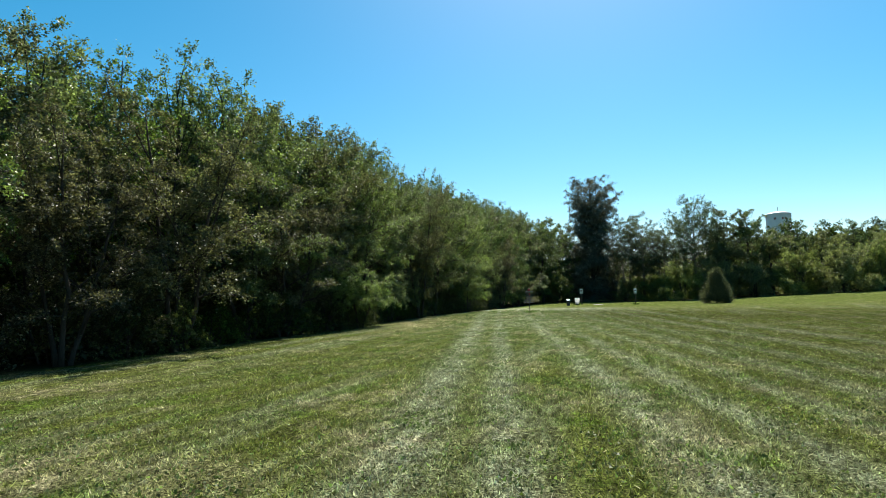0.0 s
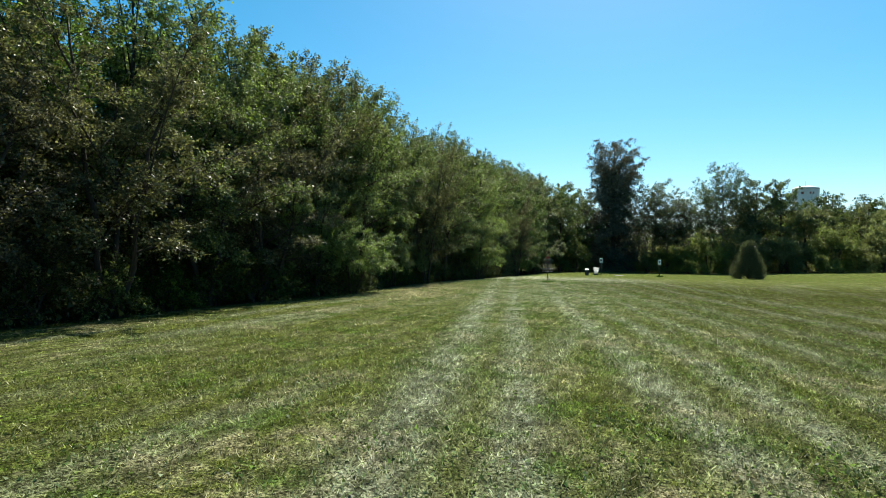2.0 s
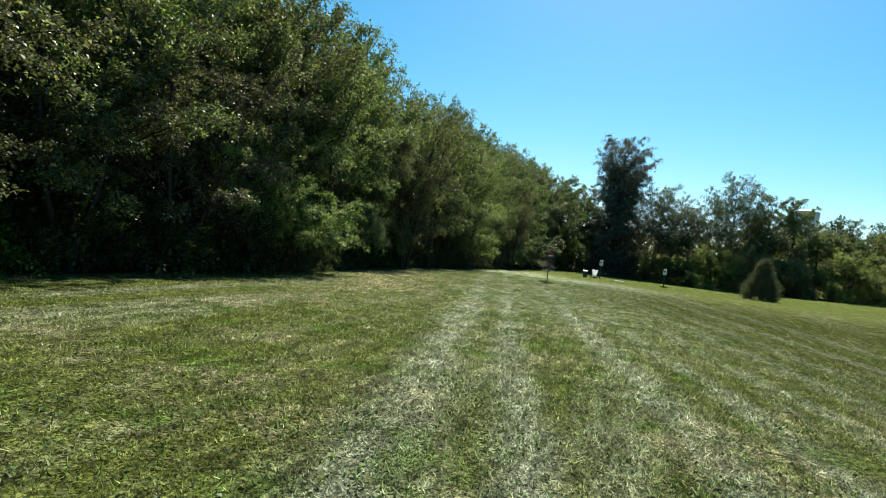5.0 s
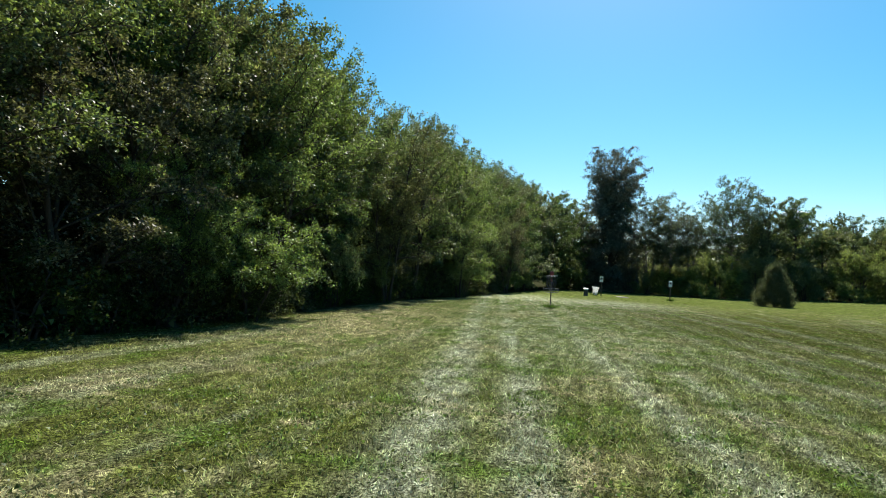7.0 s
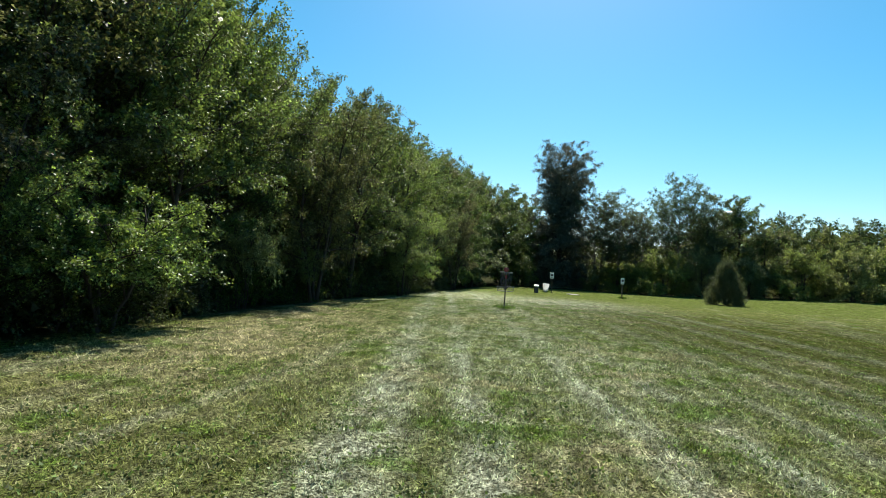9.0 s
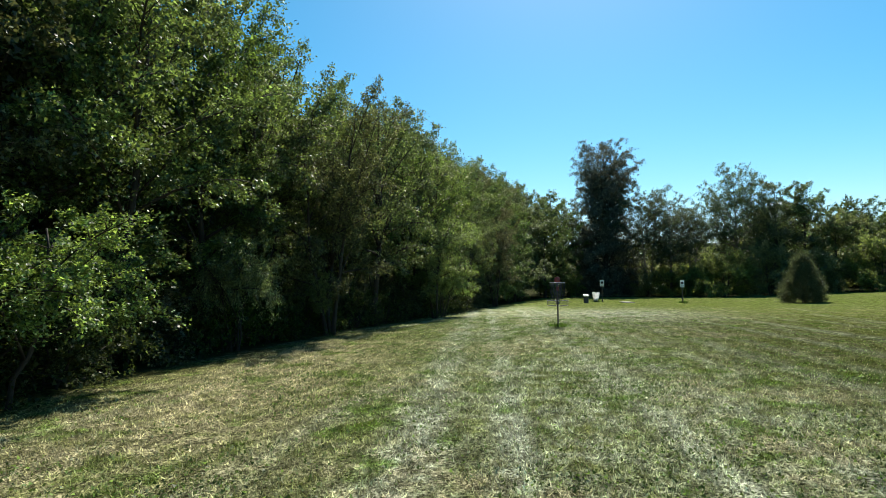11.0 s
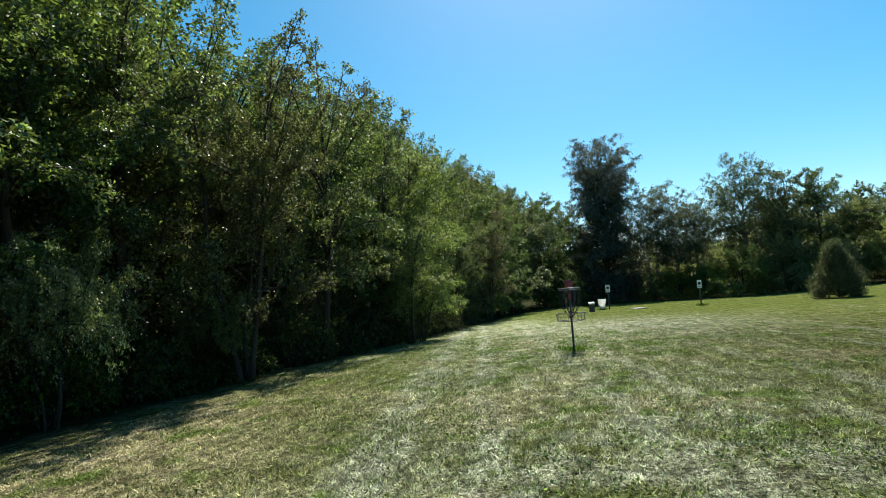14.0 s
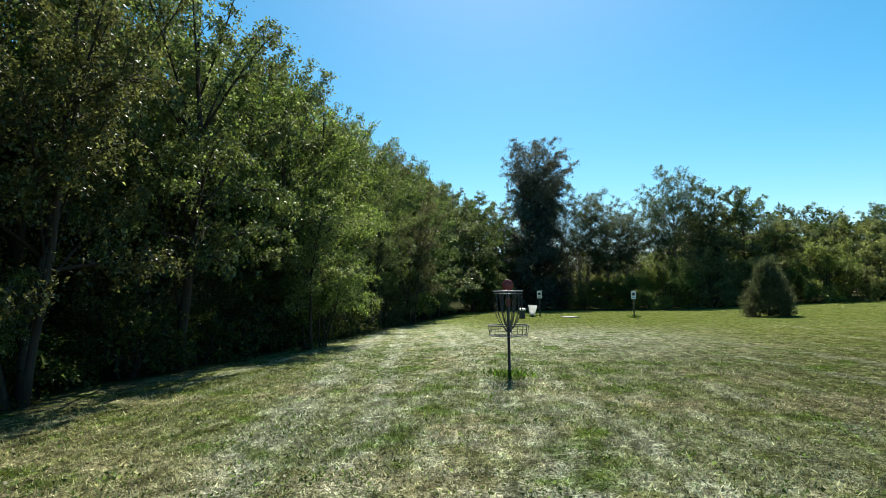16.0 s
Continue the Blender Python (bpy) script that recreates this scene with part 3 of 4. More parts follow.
MID = dict(leaf=(0.102, 0.07), twigs=5, per=12, twig=0.34, fill=3000, fill_leaf=(0.15, 0.11), bare=False, shoot_len=0.25, uneven=0.26, ends=0.7, tufted=0.6)
mid_trees = [
    make_tree("tree", 201, 10.2, 3.4, 3.1, 30, leaf_mat=LEAF_EDGE, profile="round", trunk_r=0.15, shoots=6.4, **MID),
    make_tree("poplar", 202, 10.4, 3.6, 2.6, 32, leaf_mat=LEAF_POPLAR, profile="spire", trunk_r=0.15, droop=0.05, rise=(28, 78), shoots=6.4, **MID),
    make_tree("tree", 203, 10.2, 3.2, 3.1, 30, leaf_mat=LEAF_OLIVE, profile="round", stems=2, trunk_r=0.14, shoots=6.6, **MID),
    make_tree("poplar", 204, 10.6, 3.6, 2.5, 32, leaf_mat=LEAF_EDGE, profile="spire", trunk_r=0.13, droop=0.0, rise=(32, 80), shoots=6.8, **MID),
]


def skyline(y):
    """Height of the wood's tallest front trees along its length."""
    return float(np.interp(y, [0, 5, 11, 12.7, 14.3, 16.3, 20.6, 22, 25.3, 28.2, 32, 36, 39.4, 42, 46.6, 50, 54, 57, 62, 67, 73.5, 80, 88, 95],
                           [8.2, 8.8, 9.6, 10.4, 10.0, 10.8, 11.9, 10.9, 11.2, 11.9, 11.1, 13.0, 11.3, 11.7, 12.9, 13.4, 12.5, 12.6, 13.1, 13.6, 15.1, 14.7, 15.3, 16.3]))


mid_spots = []
y, k = 3.0, 0
while y < 100:
    mid_spots.append((-16.2 + rnd.uniform(-0.5, 0.5), y, (1, 0, 3, 2, 0, 1, 3)[k % 7], skyline(y) / (10.3 if y < 38 else 10.9) * rnd.uniform(0.97, 1.02), 1.0, rnd.uniform(0, 360)))
    y += rnd.uniform(2.0, 2.6) if y < 34 else rnd.uniform(2.5, 3.3)
    k += 1
scatter(mid_trees, mid_spots, ["broad green tree within the wood", "poplar with pale undersides showing among its leaves", "olive green two-stemmed tree within the wood",
        "slender upright poplar within the wood"], "tree", "trees of the wood")

TALL = dict(leaf=(0.13, 0.1), twigs=4, per=9, twig=0.42, fill=2400, fill_leaf=(0.2, 0.16), bare=False, shoot_len=0.35)
tall_trees = [
    make_tree("poplar", 301, 13.0, 5.0, 2.5, 28, leaf_mat=LEAF_POPLAR, profile="spire", trunk_r=0.17, droop=0.0, rise=(30, 80), shoots=4.4, **TALL),
    make_tree("poplar", 302, 13.0, 5.0, 2.8, 28, leaf_mat=LEAF_SHADED, profile="spire", trunk_r=0.18, droop=0.1, rise=(25, 78), shoots=4.0, **TALL),
]
tall_spots = []
y, k = 5.0, 0
while y < 100:
    top = skyline(y * 0.84) * 1.16
    tall_spots.append((-20.2 + rnd.uniform(-1.2, 1.2), y, k % 2, top / 13.1 * rnd.uniform(0.9, 1.06), 1.0, rnd.uniform(0, 360)))
    y += rnd.uniform(3.4, 4.4)
    k += 1
scatter(tall_trees, tall_spots, ["tall poplar with silvery leaves in the wood", "tall dense green tree in the wood"], "tree", "tall trees of the wood")

BACK = dict(leaf=(0.29, 0.21), leaf_mat=LEAF_SHADED, twigs=4, per=10, twig=0.7, fill=700, fill_leaf=(0.6, 0.5), bare=False, trunk_r=0.2)
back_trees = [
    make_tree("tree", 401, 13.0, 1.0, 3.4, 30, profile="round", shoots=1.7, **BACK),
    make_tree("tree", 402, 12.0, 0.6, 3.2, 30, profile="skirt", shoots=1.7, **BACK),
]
back_spots = []
for x, gap in ((-24.5, 4.2), (-29.0, 3.4)):
    y, k = 2.0 - 6.0 * (x < -26), x < -26
    while y < 104:
        back_spots.append((x + rnd.uniform(-2.2, 2.2), y, k % 2, skyline(y) * 1.22 / 12.9 * rnd.uniform(0.85, 0.98), rnd.uniform(0.92, 1.05), rnd.uniform(0, 360)))
        y += rnd.uniform(gap * 0.85, gap * 1.15)
        k += 1 + (x < -26)
for i in range(42):
    back_spots.append((-14 + i % 21 * 3.6 + rnd.uniform(-1, 1), 118 + 5 * (i > 20) + rnd.uniform(-2, 2), 1, 0.7 + 0.2 * (i % 21 > 8) + rnd.uniform(-0.04, 0.04), 1.0, rnd.uniform(0, 360)))
for i in range(26):
    back_spots.append((-15 + i * 2.9 + rnd.uniform(-0.6, 0.6), 110 + rnd.uniform(-1, 1), 1, 0.66 + rnd.uniform(-0.05, 0.05), 1.0, rnd.uniform(0, 360)))
for x, y in ((21, 105), (27, 106), (33, 106), (40, 106), (47, 106), (16.5, 106)):
    back_spots.append((x, y, 0, 0.92 + rnd.uniform(-0.03, 0.03), 1.0, rnd.uniform(0, 360)))
scatter(back_trees, back_spots, "dense green tree standing behind other trees", "tree", "trees behind")

BUSH = dict(stems=4, bare=False, twig=0.3, twigs=4, per=11, fill=200, fill_leaf=(0.2, 0.15), shoots=6.0)
bushes = [
    make_tree("bush", 501, 2.3, 0.2, 1.3, 16, (0.085, 0.055), LEAF_OLIVE, profile="skirt", trunk_r=0.04, **BUSH),
    make_tree("bush", 502, 1.7, 0.1, 1.2, 14, (0.075, 0.05), LEAF_SHADED, profile="round", trunk_r=0.035, **BUSH),
    make_tree("bush", 503, 3.1, 1.45, 1.5, 30, (0.058, 0.038), LEAF_BUSH, profile="round", stems=3, trunk_r=0.045, twig=0.3, twigs=7, per=22, droop=0.6, shoots=6.0, fill=700, fill_leaf=(0.09, 0.07)),
]
bush_spots = []
y, k = 3.0, 0
while y < 66:
    bush_spots.append((-13.8 + rnd.uniform(-0.7, 0.4), y, (k * 3 % 5) % 2, rnd.uniform(0.7, 1.05), rnd.uniform(0.7, 1.1), rnd.uniform(0, 360)))
    y += rnd.uniform(1.6, 2.4)
    k += 1
y = 12.0
while y < 50:
    bush_spots.append((-12.7 - 0.6 * (26 < y < 36) + rnd.uniform(-0.4, 0.3), y, 1, rnd.uniform(0.65, 1.0), rnd.uniform(0.9, 1.3), rnd.uniform(0, 360)))
    y += rnd.uniform(1.4, 2.0)
y = 2.0
while y < 66:
    bush_spots.append((-17.2 + rnd.uniform(-1, 1), y, k % 2, rnd.uniform(1.3, 1.8), rnd.uniform(0.9, 1.25), rnd.uniform(0, 360)))
    y += rnd.uniform(2.6, 3.6)
    k += 1
bush_spots += [(-11.75, 24.0, 2, 1.0, 0.9, 0), (-12.8, 30.2, 2, 0.6, 1.6, 200), (-13.1, 34.0, 2, 0.42, 1.7, 40), (-11.5, 43.5, 2, 0.78, 1.2, 90)]
scatter(bushes, bush_spots, ["leafy undergrowth bush beneath the wood's edge", "low bush on the wood's floor, its leaves coloured dark for shade", "bright green rounded bush leaning out over the lawn"], "bush", "undergrowth bushes")


# ---- the far side of the lawn ----
FAR = dict(fill_leaf=(0.27, 0.2), bare=False)
AIRY = dict(leaf=(0.15, 0.095), leaf_mat=LEAF_FAR, bark=BARK_PALE, profile="round", twigs=6, per=15, twig=0.6, shoot_len=0.5, ends=0.8, droop=0.3, **FAR)
WALL = dict(twigs=6, per=17, twig=0.42, shoot_len=0.36, ends=0.7, droop=0.4, uneven=0.22, **FAR)
far_trees = [
    make_tree("tree", 601, 15.0, 4.8, 4.1, 54, trunk_r=0.2, shoots=3.0, rise=(12, 54), fill=1200, uneven=0.2, **AIRY),
    make_tree("tree", 602, 12.0, 1.2, 3.6, 30, (0.15, 0.105), LEAF_WALL, profile="round", trunk_r=0.18, shoots=3.2, fill=2800, rise=(5, 56), **WALL),
    make_tree("tree", 603, 10.0, 0.6, 3.7, 30, (0.15, 0.105), LEAF_SHRUB, profile="skirt", trunk_r=0.16, stems=2, shoots=3.2, fill=2800, rise=(0, 54), **WALL),
    make_tree("tree", 604, 5.0, 0.2, 3.0, 26, (0.13, 0.09), LEAF_SHRUB, profile="skirt", trunk_r=0.08, stems=4, shoots=3.2, fill=1100, rise=(0, 54), **WALL),
    make_tree("tree", 605, 14.0, 5.0, 3.3, 36, trunk_r=0.17, stems=2, shoots=3.0, rise=(12, 55), fill=900, uneven=0.35, **AIRY),
]
far_spots = [
    # between the wood's end and the tall tree
    (-13.8, 66, 1, 0.85, 1.05, 40), (-16, 73, 1, 1.05, 1.0, 80), (-13.5, 80, 1, 1.05, 1, 140), (-11.5, 88, 1, 0.9, 1.05, 10), (-16.5, 92, 1, 1.26, 1.05, 200),
    (-11.5, 96, 1, 1.21, 1, 250), (-9.0, 102, 1, 1.16, 1, 250), (-13, 104, 1, 1.31, 1, 25),
    # right of the tall tree
    (1.0, 97, 4, 1.06, 1.0, 20), (3.6, 95, 0, 0.865, 1.0, 200), (6.3, 97, 4, 0.869, 1, 100),
    (11.4, 95, 0, 1.03, 1.05, 60), (15.6, 94, 1, 1.1, 1.05, 130), (18.8, 95, 1, 1.13, 1, 10), (21.6, 94, 2, 0.952, 1.05, 50),
    (25.0, 95, 1, 0.874, 1.05, 300), (28.5, 94, 2, 0.952, 1, 90), (32.5, 95, 1, 0.874, 1, 190), (36.5, 94, 2, 0.934, 1, 33),
    (41, 95, 1, 0.913, 1, 77), (46, 95, 2, 0.962, 1, 12), (51, 95, 1, 0.944, 1, 220),
    # lower trees before them
    (8.6, 88, 3, 0.978, 1.15, 10), (0.6, 93, 3, 0.685, 1.03, 110), (3.4, 93.5, 3, 0.733, 0.977, 40), (5.9, 91, 3, 0.7, 1.15, 240), (13.2, 88.5, 3, 0.881, 1.38, 200), (18.2, 89, 3, 0.881, 1.15, 300), (23.4, 87.5, 3, 0.978, 1.32, 20),
    (28.2, 86.5, 3, 1.09, 1.21, 120), (33.6, 89, 3, 1.12, 1.26, 220), (39.5, 89, 3, 1.07, 1.26, 320), (46, 89, 3, 1.07, 1.26, 60),
    (-9.6, 91, 3, 0.783, 1.15, 15), (-13.2, 71, 1, 0.55, 1.1, 75), (-13.4, 76.5, 1, 0.6, 1.1, 5),
    # low growth behind them
    (8, 102, 3, 1.19, 1.15, 0), (3, 101, 3, 1.09, 1.03, 50), (-1.5, 101, 3, 1.04, 1.03, 150), (12.5, 101, 3, 1.14, 1.26, 250), (17, 101, 3, 1.14, 1.26, 350), (5.5, 99, 3, 0.76, 1.03, 90),
]
scatter(far_trees, far_spots, ["tall airy tree beyond the lawn with sky between its limbs", "dense green tree beyond the lawn", "broad light green tree beyond the lawn",
        "low rounded bright green shrub beyond the lawn", "thin-crowned tree with bare limbs beyond the lawn"], "tree", "trees beyond the lawn")

dark_tree = make_tree("tall_tree", 701, 21.9, 0.4, 4.5, 150, (0.2, 0.085), LEAF_DARK, profile="column", trunk_r=0.4, twigs=6, per=13, twig=0.6, droop=0.95, hang=1.3,
                      shoots=3.0, rise=(25, 62), fill=14000, fill_leaf=(0.36, 0.26), uneven=0.24, bare=False, shoot_len=0.42, ends=0.9)
dark_tree.matrix_basis = stand(-4.2, 98, 30)
tagged(dark_tree, "very tall dark columnar tree with drooping sprays", "tree")


def make_juniper():
    """A squat juniper: upswept needle sprays round a short trunk."""
    rng = np.random.default_rng(77)
    tree = new("juniper")
    verts, faces = [], []
    tube(verts, faces, [(0, 0, -0.1), (0.04, 0.02, 1.2), (0.0, 0.05, 3.3)], [0.11, 0.08, 0.015], 7)
    part_mesh("trunk", mesh_of("trunk", verts, faces, BARK, True), tree)
    plumes, per = 95, 13
    n = plumes * per
    h = np.repeat(((np.arange(plumes) + 0.5) / plumes) ** 1.35, per) + rng.normal(0, 0.02, n)
    h = np.clip(h, 0, 1)
    angle = np.repeat(np.arange(plumes) * 2.399963, per) + rng.normal(0, 0.13, n) / (0.35 + 0.65 * (1 - h))
    length = np.repeat(rng.uniform(0.74, 1.16, plumes), per)
    r = 1.72 * np.clip(0.86 + 1.2 * h, 0, 1) * np.clip(1.0 - h, 0, 1) ** 0.6 * length * rng.uniform(0.25, 1.02, n) ** 0.45
    roots = np.stack([np.cos(angle) * r * 0.85, np.sin(angle) * r * 0.85, 0.04 + h * 3.3], 1)
    out = unit(np.stack([np.cos(angle) * (0.75 - 0.5 * h), np.sin(angle) * (0.75 - 0.5 * h), np.clip(0.12 + 3.0 * h, 0, 0.65) + 0.5 * h], 1) + rng.normal(0, 0.2, (n, 3)))
    part_mesh("crown", sprays(rng, roots, out, 38, 0.75, -0.3, 0.15, 0.036, "crown", LEAF_JUNIPER, spread=0.07, hang=-0.5), tree)
    return tree


juniper = make_juniper()
juniper.matrix_basis = stand(9.85, 66.5, 15, 0.89)
tagged(juniper, "squat olive green juniper bush on the lawn", "shrub")


# ---- things on the lawn ----
def ring(bm, radius, z, thick, seg=28, sides=6):
    grid = []
    for i in range(seg):
        a = 2 * math.pi * i / seg
        row = []
        for k in range(sides):
            b = 2 * math.pi * k / sides
            r = radius + thick * math.cos(b)
            row.append(bm.verts.new((r * math.cos(a), r * math.sin(a), z + thick * math.sin(b))))
        grid.append(row)
    for i in range(seg):
        for k in range(sides):
            bm.faces.new((grid[i][k], grid[(i + 1) % seg][k], grid[(i + 1) % seg][(k + 1) % sides], grid[i][(k + 1) % sides]))


def lathe(bm, rows, seg=24, cap=True):
    """A solid of revolution from rows of radius, height."""
    grid = [[bm.verts.new((r * math.cos(2 * math.pi * i / seg), r * math.sin(2 * math.pi * i / seg), z)) for i in range(seg)] for r, z in rows]
    for j in range(len(rows) - 1):
        for i in range(seg):
            bm.faces.new((grid[j][i], grid[j][(i + 1) % seg], grid[j + 1][(i + 1) % seg], grid[j + 1][i]))
    if cap:
        bm.faces.new(list(reversed(grid[0])))
        bm.faces.new(grid[-1])


def block(bm, sx, sy, sz, at=(0, 0, 0), bevel=0.0):
    made = bmesh.ops.create_cube(bm, size=1.0, matrix=Matrix.Translation(at) @ Matrix.Diagonal((sx, sy, sz, 1)))
    if bevel:
        edges = list({e for v in made["verts"] for e in v.link_edges})
        bmesh.ops.bevel(bm, geom=edges, offset=bevel, segments=2, affect="EDGES", profile=0.5)


def tube_mesh(name, lines, radius, material, sides=6):
    verts, faces = [], []
    for pts in lines:
        tube(verts, faces, pts, [radius] * len(pts), sides)
    return mesh_of(name, verts, faces, material, True)


def make_target():
    """A throwing-disc target: pole, upper ring with chains, wire tray and a red plate on top."""
    target = new("disc_golf_basket")
    bm = bmesh.new()
    lathe(bm, [(0.034, -0.2), (0.034, 0.02), (0.024, 0.03), (0.024, 1.40), (0.018, 1.41)], 12)
    part("pole", bm, STEEL_DARK, target, smooth=True)
    bm = bmesh.new()
    ring(bm, 0.24, 1.385, 0.0105, 32)
    ring(bm, 0.24, 1.345, 0.005, 32)
    band = part("chain_ring", bm, STEEL, target, "pale galvanised ring that holds the chains", True)
    for i in range(6):
        a = 2 * math.pi * i / 6
        part_mesh("spoke", tube_mesh("spoke", [[(0.02 * math.cos(a), 0.02 * math.sin(a), 1.39), (0.238 * math.cos(a), 0.238 * math.sin(a), 1.385)]], 0.006, STEEL), band)

    def chain(r0, z0, r1, z1, sag):
        """A hanging chain of flattened links, each turned against the next."""
        verts, faces = [], []
        n = 26
        for i in range(n):
            f0, f1 = i / n, (i + 1.25) / n
            p = []
            for f in (f0, (f0 + f1) / 2, f1):
                r = r0 + (r1 - r0) * (f ** sag)
                p.append((r, 0, z0 + (z1 - z0) * f))
            off = 0.007
            for s in (-1, 1):
                if i % 2:
                    q = [(p[0][0], 0, p[0][2]), (p[1][0], s * off, p[1][2]), (p[2][0], 0, p[2][2])]
                else:
                    q = [(p[0][0], 0, p[0][2]), (p[1][0] + s * off, 0, p[1][2]), (p[2][0], 0, p[2][2])]
                tube(verts, faces, q, [0.0037] * 3, 3)
        return mesh_of("chain", verts, faces, STEEL_CHAIN)
    outer, inner = chain(0.238, 1.345, 0.05, 0.75, 3.0), chain(0.14, 1.38, 0.035, 0.82, 2.4)
    for i in range(14):
        ob = part_mesh("chain", outer, target)
        ob.rotation_euler = (0, 0, 2 * math.pi * (i + 0.3) / 14)
    for i in range(8):
        ob = part_mesh("chain", inner, target)
        ob.rotation_euler = (0, 0, 2 * math.pi * (i + 0.6) / 8)
    bm = bmesh.new()
    lathe(bm, [(0.03, 0.71), (0.055, 0.73), (0.055, 0.75), (0.03, 0.77)], 12)
    part("collar", bm, STEEL_DARK, target, smooth=True)
    bm = bmesh.new()
    ring(bm, 0.33, 0.825, 0.0085, 36)
    ring(bm, 0.325, 0.745, 0.004, 36)
    ring(bm, 0.31, 0.66, 0.0065, 36)
    ring(bm, 0.17, 0.645, 0.004, 28)
    tray = part("tray", bm, STEEL_TRAY, target, "grey wire catching tray", True)
    for i in range(20):
        a = 2 * math.pi * i / 20
        c, s = math.cos(a), math.sin(a)
        pts = [(0.33 * c, 0.33 * s, 0.825), (0.325 * c, 0.325 * s, 0.745), (0.31 * c, 0.31 * s, 0.66)]
        if i % 2 == 0:
            pts.append((0.024 * c, 0.024 * s, 0.645))
        part_mesh("wire", tube_mesh("wire", [pts], 0.0042, STEEL_TRAY, 5), tray)
    bm = bmesh.new()
    lathe(bm, [(0.02, -0.006), (0.093, -0.006), (0.096, 0.0), (0.093, 0.006), (0.02, 0.006)], 28)
    plate = part("plate", bm, RED_PLATE, target, "round faded red plate on top", True)
    plate.matrix_basis = pose(0, -0.02, 1.478, 90, 0, 0)
    bm = bmesh.new()
    block(bm, 0.075, 0.006, 0.13, bevel=0.002)
    low = part("plate", bm, RED_PLATE, target, "small red plate on the pole")
    low.matrix_basis = pose(0, -0.03, 1.2)
    return target


target = make_target()
target.matrix_basis = stand(-5.74, 36.75, 10, 1.0, 1.0, 0.0)
tagged(target, "steel disc golf basket with chains, wire tray and red plate", "disc golf basket")
far_target = copy_thing(target, stand(7.2, 86.5, 40, 1.0, 1.0, 0.0))
tagged(far_target, "distant disc golf basket in the shade of the far trees", "disc golf basket")


def make_sign(width, height, total):
    """A white panel with a dark picture on a dark post."""
    sign = new("sign")
    bm = bmesh.new()
    block(bm, 0.09, 0.09, total + 0.1, (0, 0, (total - 0.1) / 2), 0.006)
    part("post", bm, WOOD_POST, sign)
    bm = bmesh.new()
    block(bm, width, 0.02, height, (0, -0.06, total - height / 2 + 0.02), 0.006)
    panel = part("panel", bm, WHITE_PAINT, sign, "white panel")
    bm = bmesh.new()
    block(bm, width * 0.56, 0.004, height * 0.34, (0, -0.073, total - height * 0.4 + 0.02), 0.001)
    part("picture", bm, BLACK_PLASTIC, panel, "dark picture on the panel")
    for k in range(3):
        bm = bmesh.new()
        block(bm, width * 0.7, 0.004, 0.012, (0, -0.073, total - height * (0.76 + 0.06 * k) + 0.02))
        part("text_bar", bm, BLACK_PLASTIC, panel)
    for z in (total - height * 0.12, total - height * 0.9):
        bm = bmesh.new()
        bmesh.ops.create_uvsphere(bm, u_segments=8, v_segments=6, radius=0.012, matrix=pose(0, -0.072, z + 0.02))
        part("bolt", bm, STEEL, panel)
    return sign


sign = make_sign(0.35, 0.58, 1.95)
sign.matrix_basis = stand(-4.65, 71.5, -6, 1, 1, 0)
tagged(sign, "white tee sign with a dark picture on a wooden post", "sign", "tee signs")
other_sign = make_sign(0.30, 0.55, 1.80)
other_sign.matrix_basis = stand(1.55, 67.0, -2, 1, 1, 0)
tagged(other_sign, "narrow white tee sign on a dark post among weeds", "sign", "tee signs")


def make_barrel():
    """A white plastic barrel with hoops, an open rim and a dark foot."""
    barrel = new("trash_barrel")
    bm = bmesh.new()
    lathe(bm, [(0.15, 0.06), (0.19, 0.10), (0.25, 0.30), (0.262, 0.33), (0.258, 0.36), (0.30, 0.60), (0.312, 0.63), (0.308, 0.66), (0.33, 0.84),
               (0.315, 0.86), (0.30, 0.84), (0.25, 0.5), (0.16, 0.16)], 28)
    part("body", bm, WHITE_PLASTIC, barrel, smooth=True)
    bm = bmesh.new()
    lathe(bm, [(0.13, -0.02), (0.16, 0.0), (0.17, 0.06), (0.13, 0.09)], 20)
    part("foot", bm, BLACK_PLASTIC, barrel, "dark foot", True)
    bm = bmesh.new()
    ring(bm, 0.33, 0.85, 0.016, 28)
    part("rim", bm, WHITE_PLASTIC, barrel, smooth=True)
    return barrel


barrel = make_barrel()
barrel.matrix_basis = stand(-5.25, 71.5, 0, 1, 1, 0) @ pose(0, 0, 0, 0, 4, 0)
tagged(barrel, "white plastic trash barrel standing beside the tee sign", "trash barrel")


def make_bin():
    """A low black box with a pale sloped lid."""
    box = new("waste_bin")
    bm = bmesh.new()
    block(bm, 0.36, 0.34, 0.56, (0, 0, 0.27), 0.025)
    part("body", bm, BLACK_PLASTIC, box)
    bm = bmesh.new()
    block(bm, 0.42, 0.40, 0.12, (0, 0, 0.62), 0.03)
    for v in bm.verts:
        if v.co.y > 0:
            v.co.z += 0.06
    part("lid", bm, WHITE_PAINT, box, "pale lid")
    bm = bmesh.new()
    block(bm, 0.06, 0.02, 0.03, (0, -0.21, 0.6), 0.006)
    part("handle", bm, BLACK_PLASTIC, box)
    return box


waste = make_bin()
waste.matrix_basis = stand(-5.95, 67.5, 12, 1, 1, 0)
tagged(waste, "small black bin with a pale lid on the lawn", "bin")

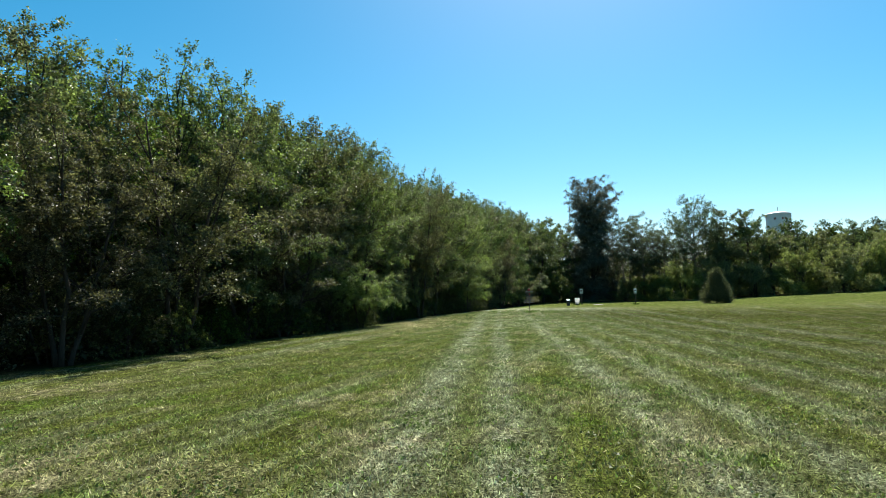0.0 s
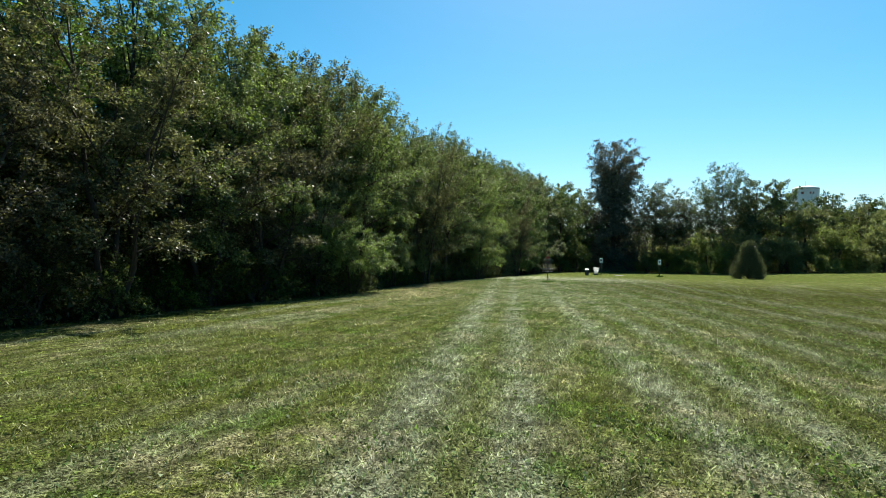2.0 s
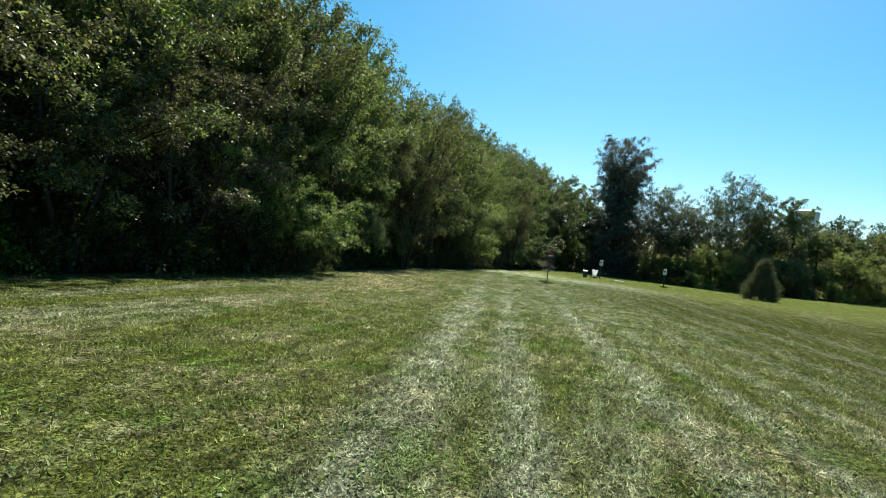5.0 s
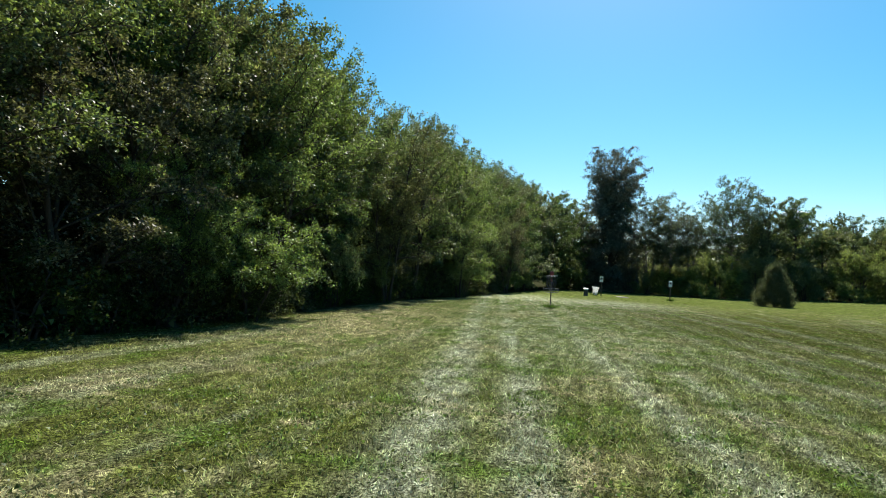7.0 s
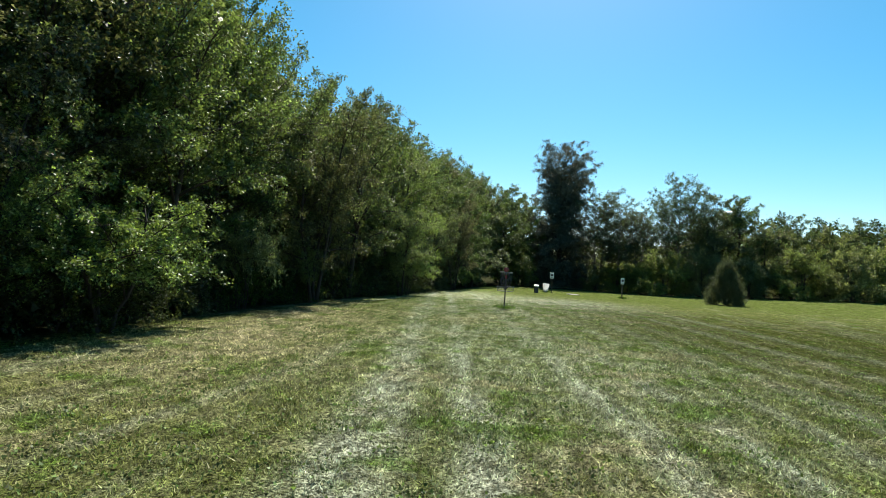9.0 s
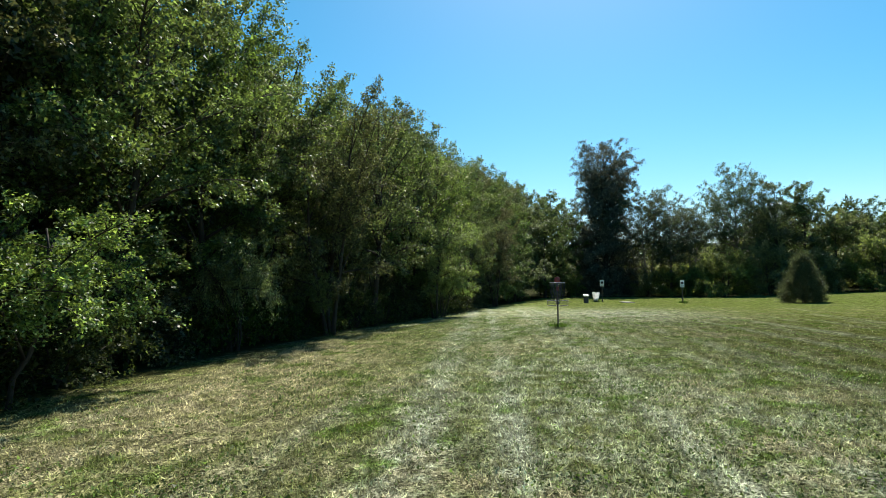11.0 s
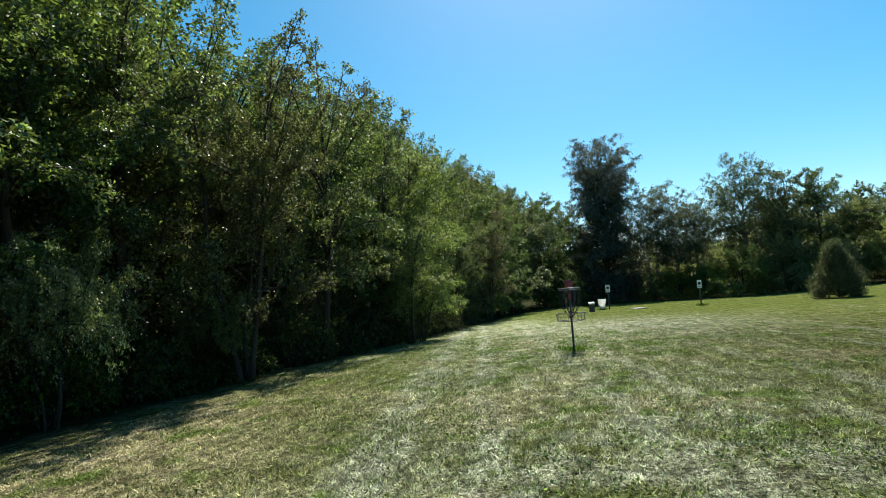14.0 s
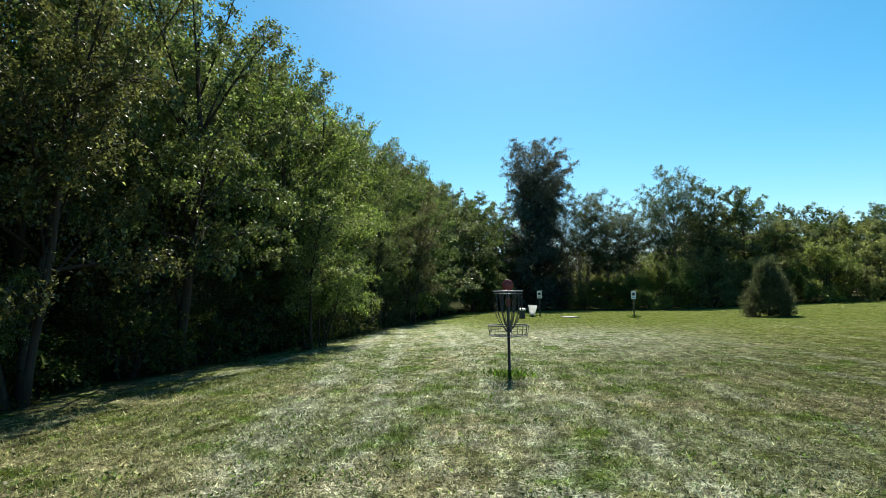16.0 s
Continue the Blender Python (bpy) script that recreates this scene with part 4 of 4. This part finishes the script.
pad_bm = bmesh.new()
block(pad_bm, 0.85, 1.9, 0.16, (0, 0, -0.02), 0.02)
pad = new("tee_pad")
part("slab", pad_bm, CONCRETE, pad)
pad.matrix_basis = stand(-2.6, 69.0, 12, 1, 1, -0.0)
tagged(pad, "pale concrete tee pad let into the lawn", "tee pad")


def make_tower():
    """A round water tank of bolted courses with a shallow roof and a rail."""
    tower = new("water_tower")
    bm = bmesh.new()
    rows = [(4.9, -0.5)]
    for k in range(9):
        z = 2.85 * k
        rows += [(4.75, z + 0.02), (4.75, z + 2.75), (4.8, z + 2.78), (4.8, z + 2.86)]
    lathe(bm, rows, 48)
    part("tank", bm, TANK_PAINT, tower)
    bm = bmesh.new()
    lathe(bm, [(4.9, 25.7), (4.95, 25.9), (4.7, 26.2), (2.6, 26.75), (0.3, 26.95)], 48)
    roof = part("roof", bm, TANK_PAINT, tower, smooth=True)
    bm = bmesh.new()
    ring(bm, 4.86, 25.3, 0.06, 48)
    ring(bm, 4.86, 24.8, 0.06, 48)
    part("rail", bm, TANK_PAINT, tower, smooth=True)
    part_mesh("mast", tube_mesh("mast", [[(0, 0, 26.9), (0, 0, 28.6)]], 0.07, STEEL_DARK), roof)
    for a, w in ((-118, 0.9), (-84, 0.6), (-70, 0.6)):
        bm = bmesh.new()
        block(bm, w, 0.1, 0.7, bevel=0.02)
        hatch = part("hatch", bm, RUST, tower, "rust red fitting")
        hatch.matrix_basis = pose(4.76 * math.cos(radians(a)), 4.76 * math.sin(radians(a)), 24.3, 0, 0, a + 90)
    return tower


tower = make_tower()
tower.matrix_basis = pose(97.5, 400, -0.7) @ Matrix.Diagonal((1.48, 1.48, 1.87, 1))
tagged(tower, "round grey water tower rising beyond the far trees", "water tower")


# ---- grass blades ----
def make_blades(name, count, xs, ys, seed, tall, wide, keep=None):
    rng = np.random.default_rng(seed)
    x, y = rng.uniform(*xs, count), rng.uniform(*ys, count)
    if keep is not None:
        ok = keep(x, y, rng)
        x, y = x[ok], y[ok]
    n = len(x)
    z = ground_z(x, y) - 0.004
    root = np.stack([x, y, z], 1)
    a = rng.uniform(0, 2 * math.pi, n)
    w = wide * rng.uniform(0.6, 1.5, n)
    side = np.stack([np.cos(a) * w, np.sin(a) * w, np.zeros(n)], 1)
    lean = rng.normal(0, 0.65, (n, 2))
    h = tall * rng.uniform(0.45, 1.3, n)
    tip = root + np.stack([lean[:, 0] * h, lean[:, 1] * h, h], 1)
    corners = np.stack([root - side, root + side, tip], 1)
    me = triangles(name, corners, MAT_BLADE)
    return new(name, me)


def near_walk(x, y, rng):
    """Denser beside the walked line, thinning out to the sides and towards the far end."""
    line = -0.22 * y + 0.4
    side = np.clip(1.2 - np.abs(x - line) / 7.2, 0.12, 1)
    end = np.clip((54 - y) / 25, 0, 1) ** 1.3
    near = np.clip((42 - y) / 9, 0.4, 1)
    return rng.uniform(0, 1, len(x)) < near * side * end * (x > -11.2 + rng.normal(0, 0.5, len(x)))


tagged(make_blades("grass", 1500000, (-12.0, 8.5), (2.0, 54.0), 21, 0.037, 0.0062, near_walk), "short mown grass blades with dry straw", "grass", kind="stuff")


def make_weeds():
    """Clover and plantain: flat broad leaves in loose patches on the lawn."""
    rng = np.random.default_rng(31)
    n, per = 1700, 52
    cy = rng.uniform(2, 42, n)
    cx = -0.22 * cy + 0.4 + rng.normal(0, 4.2, n)
    size = rng.uniform(0.08, 0.42, n)
    at = np.stack([np.repeat(cx, per), np.repeat(cy, per), np.zeros(n * per)], 1)
    at[:, :2] += rng.normal(0, 1, (n * per, 2)) * np.repeat(size, per)[:, None]
    keep = at[:, 0] > -10.5
    at = at[keep]
    k = len(at)
    at[:, 2] = ground_z(at[:, 0], at[:, 1]) + rng.uniform(0.0, 0.035, k)
    way = unit(np.stack([rng.normal(0, 1, k), rng.normal(0, 1, k), rng.uniform(0.15, 1.1, k)], 1))
    face = unit(rng.normal(0, 0.5, (k, 3)) + np.array([0, 0, 1.0]))
    s = rng.uniform(0.55, 1.35, k)
    return new("weeds", leaves_mesh("weeds", at, way, face, 0.034 * s, 0.024 * s, LEAF_WEED))


tagged(make_weeds(), "green clover and plantain leaves among the grass", "weeds", kind="stuff")


def make_tuft(seed, count, spread, tall):
    """Uncut grass and weeds left standing round a post."""
    rng = np.random.default_rng(seed)
    tuft = new("grass_tuft")
    at = np.concatenate([rng.normal(0, spread, (count, 2)), np.zeros((count, 1))], 1)
    way = unit(np.concatenate([rng.normal(0, 0.4, (count, 2)), np.ones((count, 1))], 1))
    face = unit(rng.normal(0, 1, (count, 3)))
    s = rng.uniform(0.4, 1.2, count)
    clump = part_mesh("blade_clump", leaves_mesh("blade_clump", at, way, face, tall * s, 0.016 + 0.01 * s, LEAF_WEED), tuft)
    clump["kind"] = "stuff"
    at2 = np.concatenate([rng.normal(0, spread, (count // 2, 2)), rng.uniform(0.03, tall * 0.6, (count // 2, 1))], 1)
    clump = part_mesh("leaf_clump", leaves_mesh("leaf_clump", at2, unit(rng.normal(0, 1, (count // 2, 3))), unit(rng.normal(0, 0.5, (count // 2, 3)) + np.array([0, 0, 1.0])),
              np.full(count // 2, 0.06), np.full(count // 2, 0.04), LEAF_WEED), tuft)
    clump["kind"] = "stuff"
    return tuft


for seed, x, y, spread, tall in ((1, -5.72, 36.78, 0.2, 0.13), (2, 1.57, 67.05, 0.18, 0.26), (3, -5.2, 71.6, 0.2, 0.2)):
    tuft = make_tuft(seed, 260, spread, tall)
    tuft.matrix_basis = stand(x, y, 0, 1, 1, 0.0)
    tagged(tuft, "uncut tuft of grass and weeds at a post's foot", "grass tuft", "grass tufts")
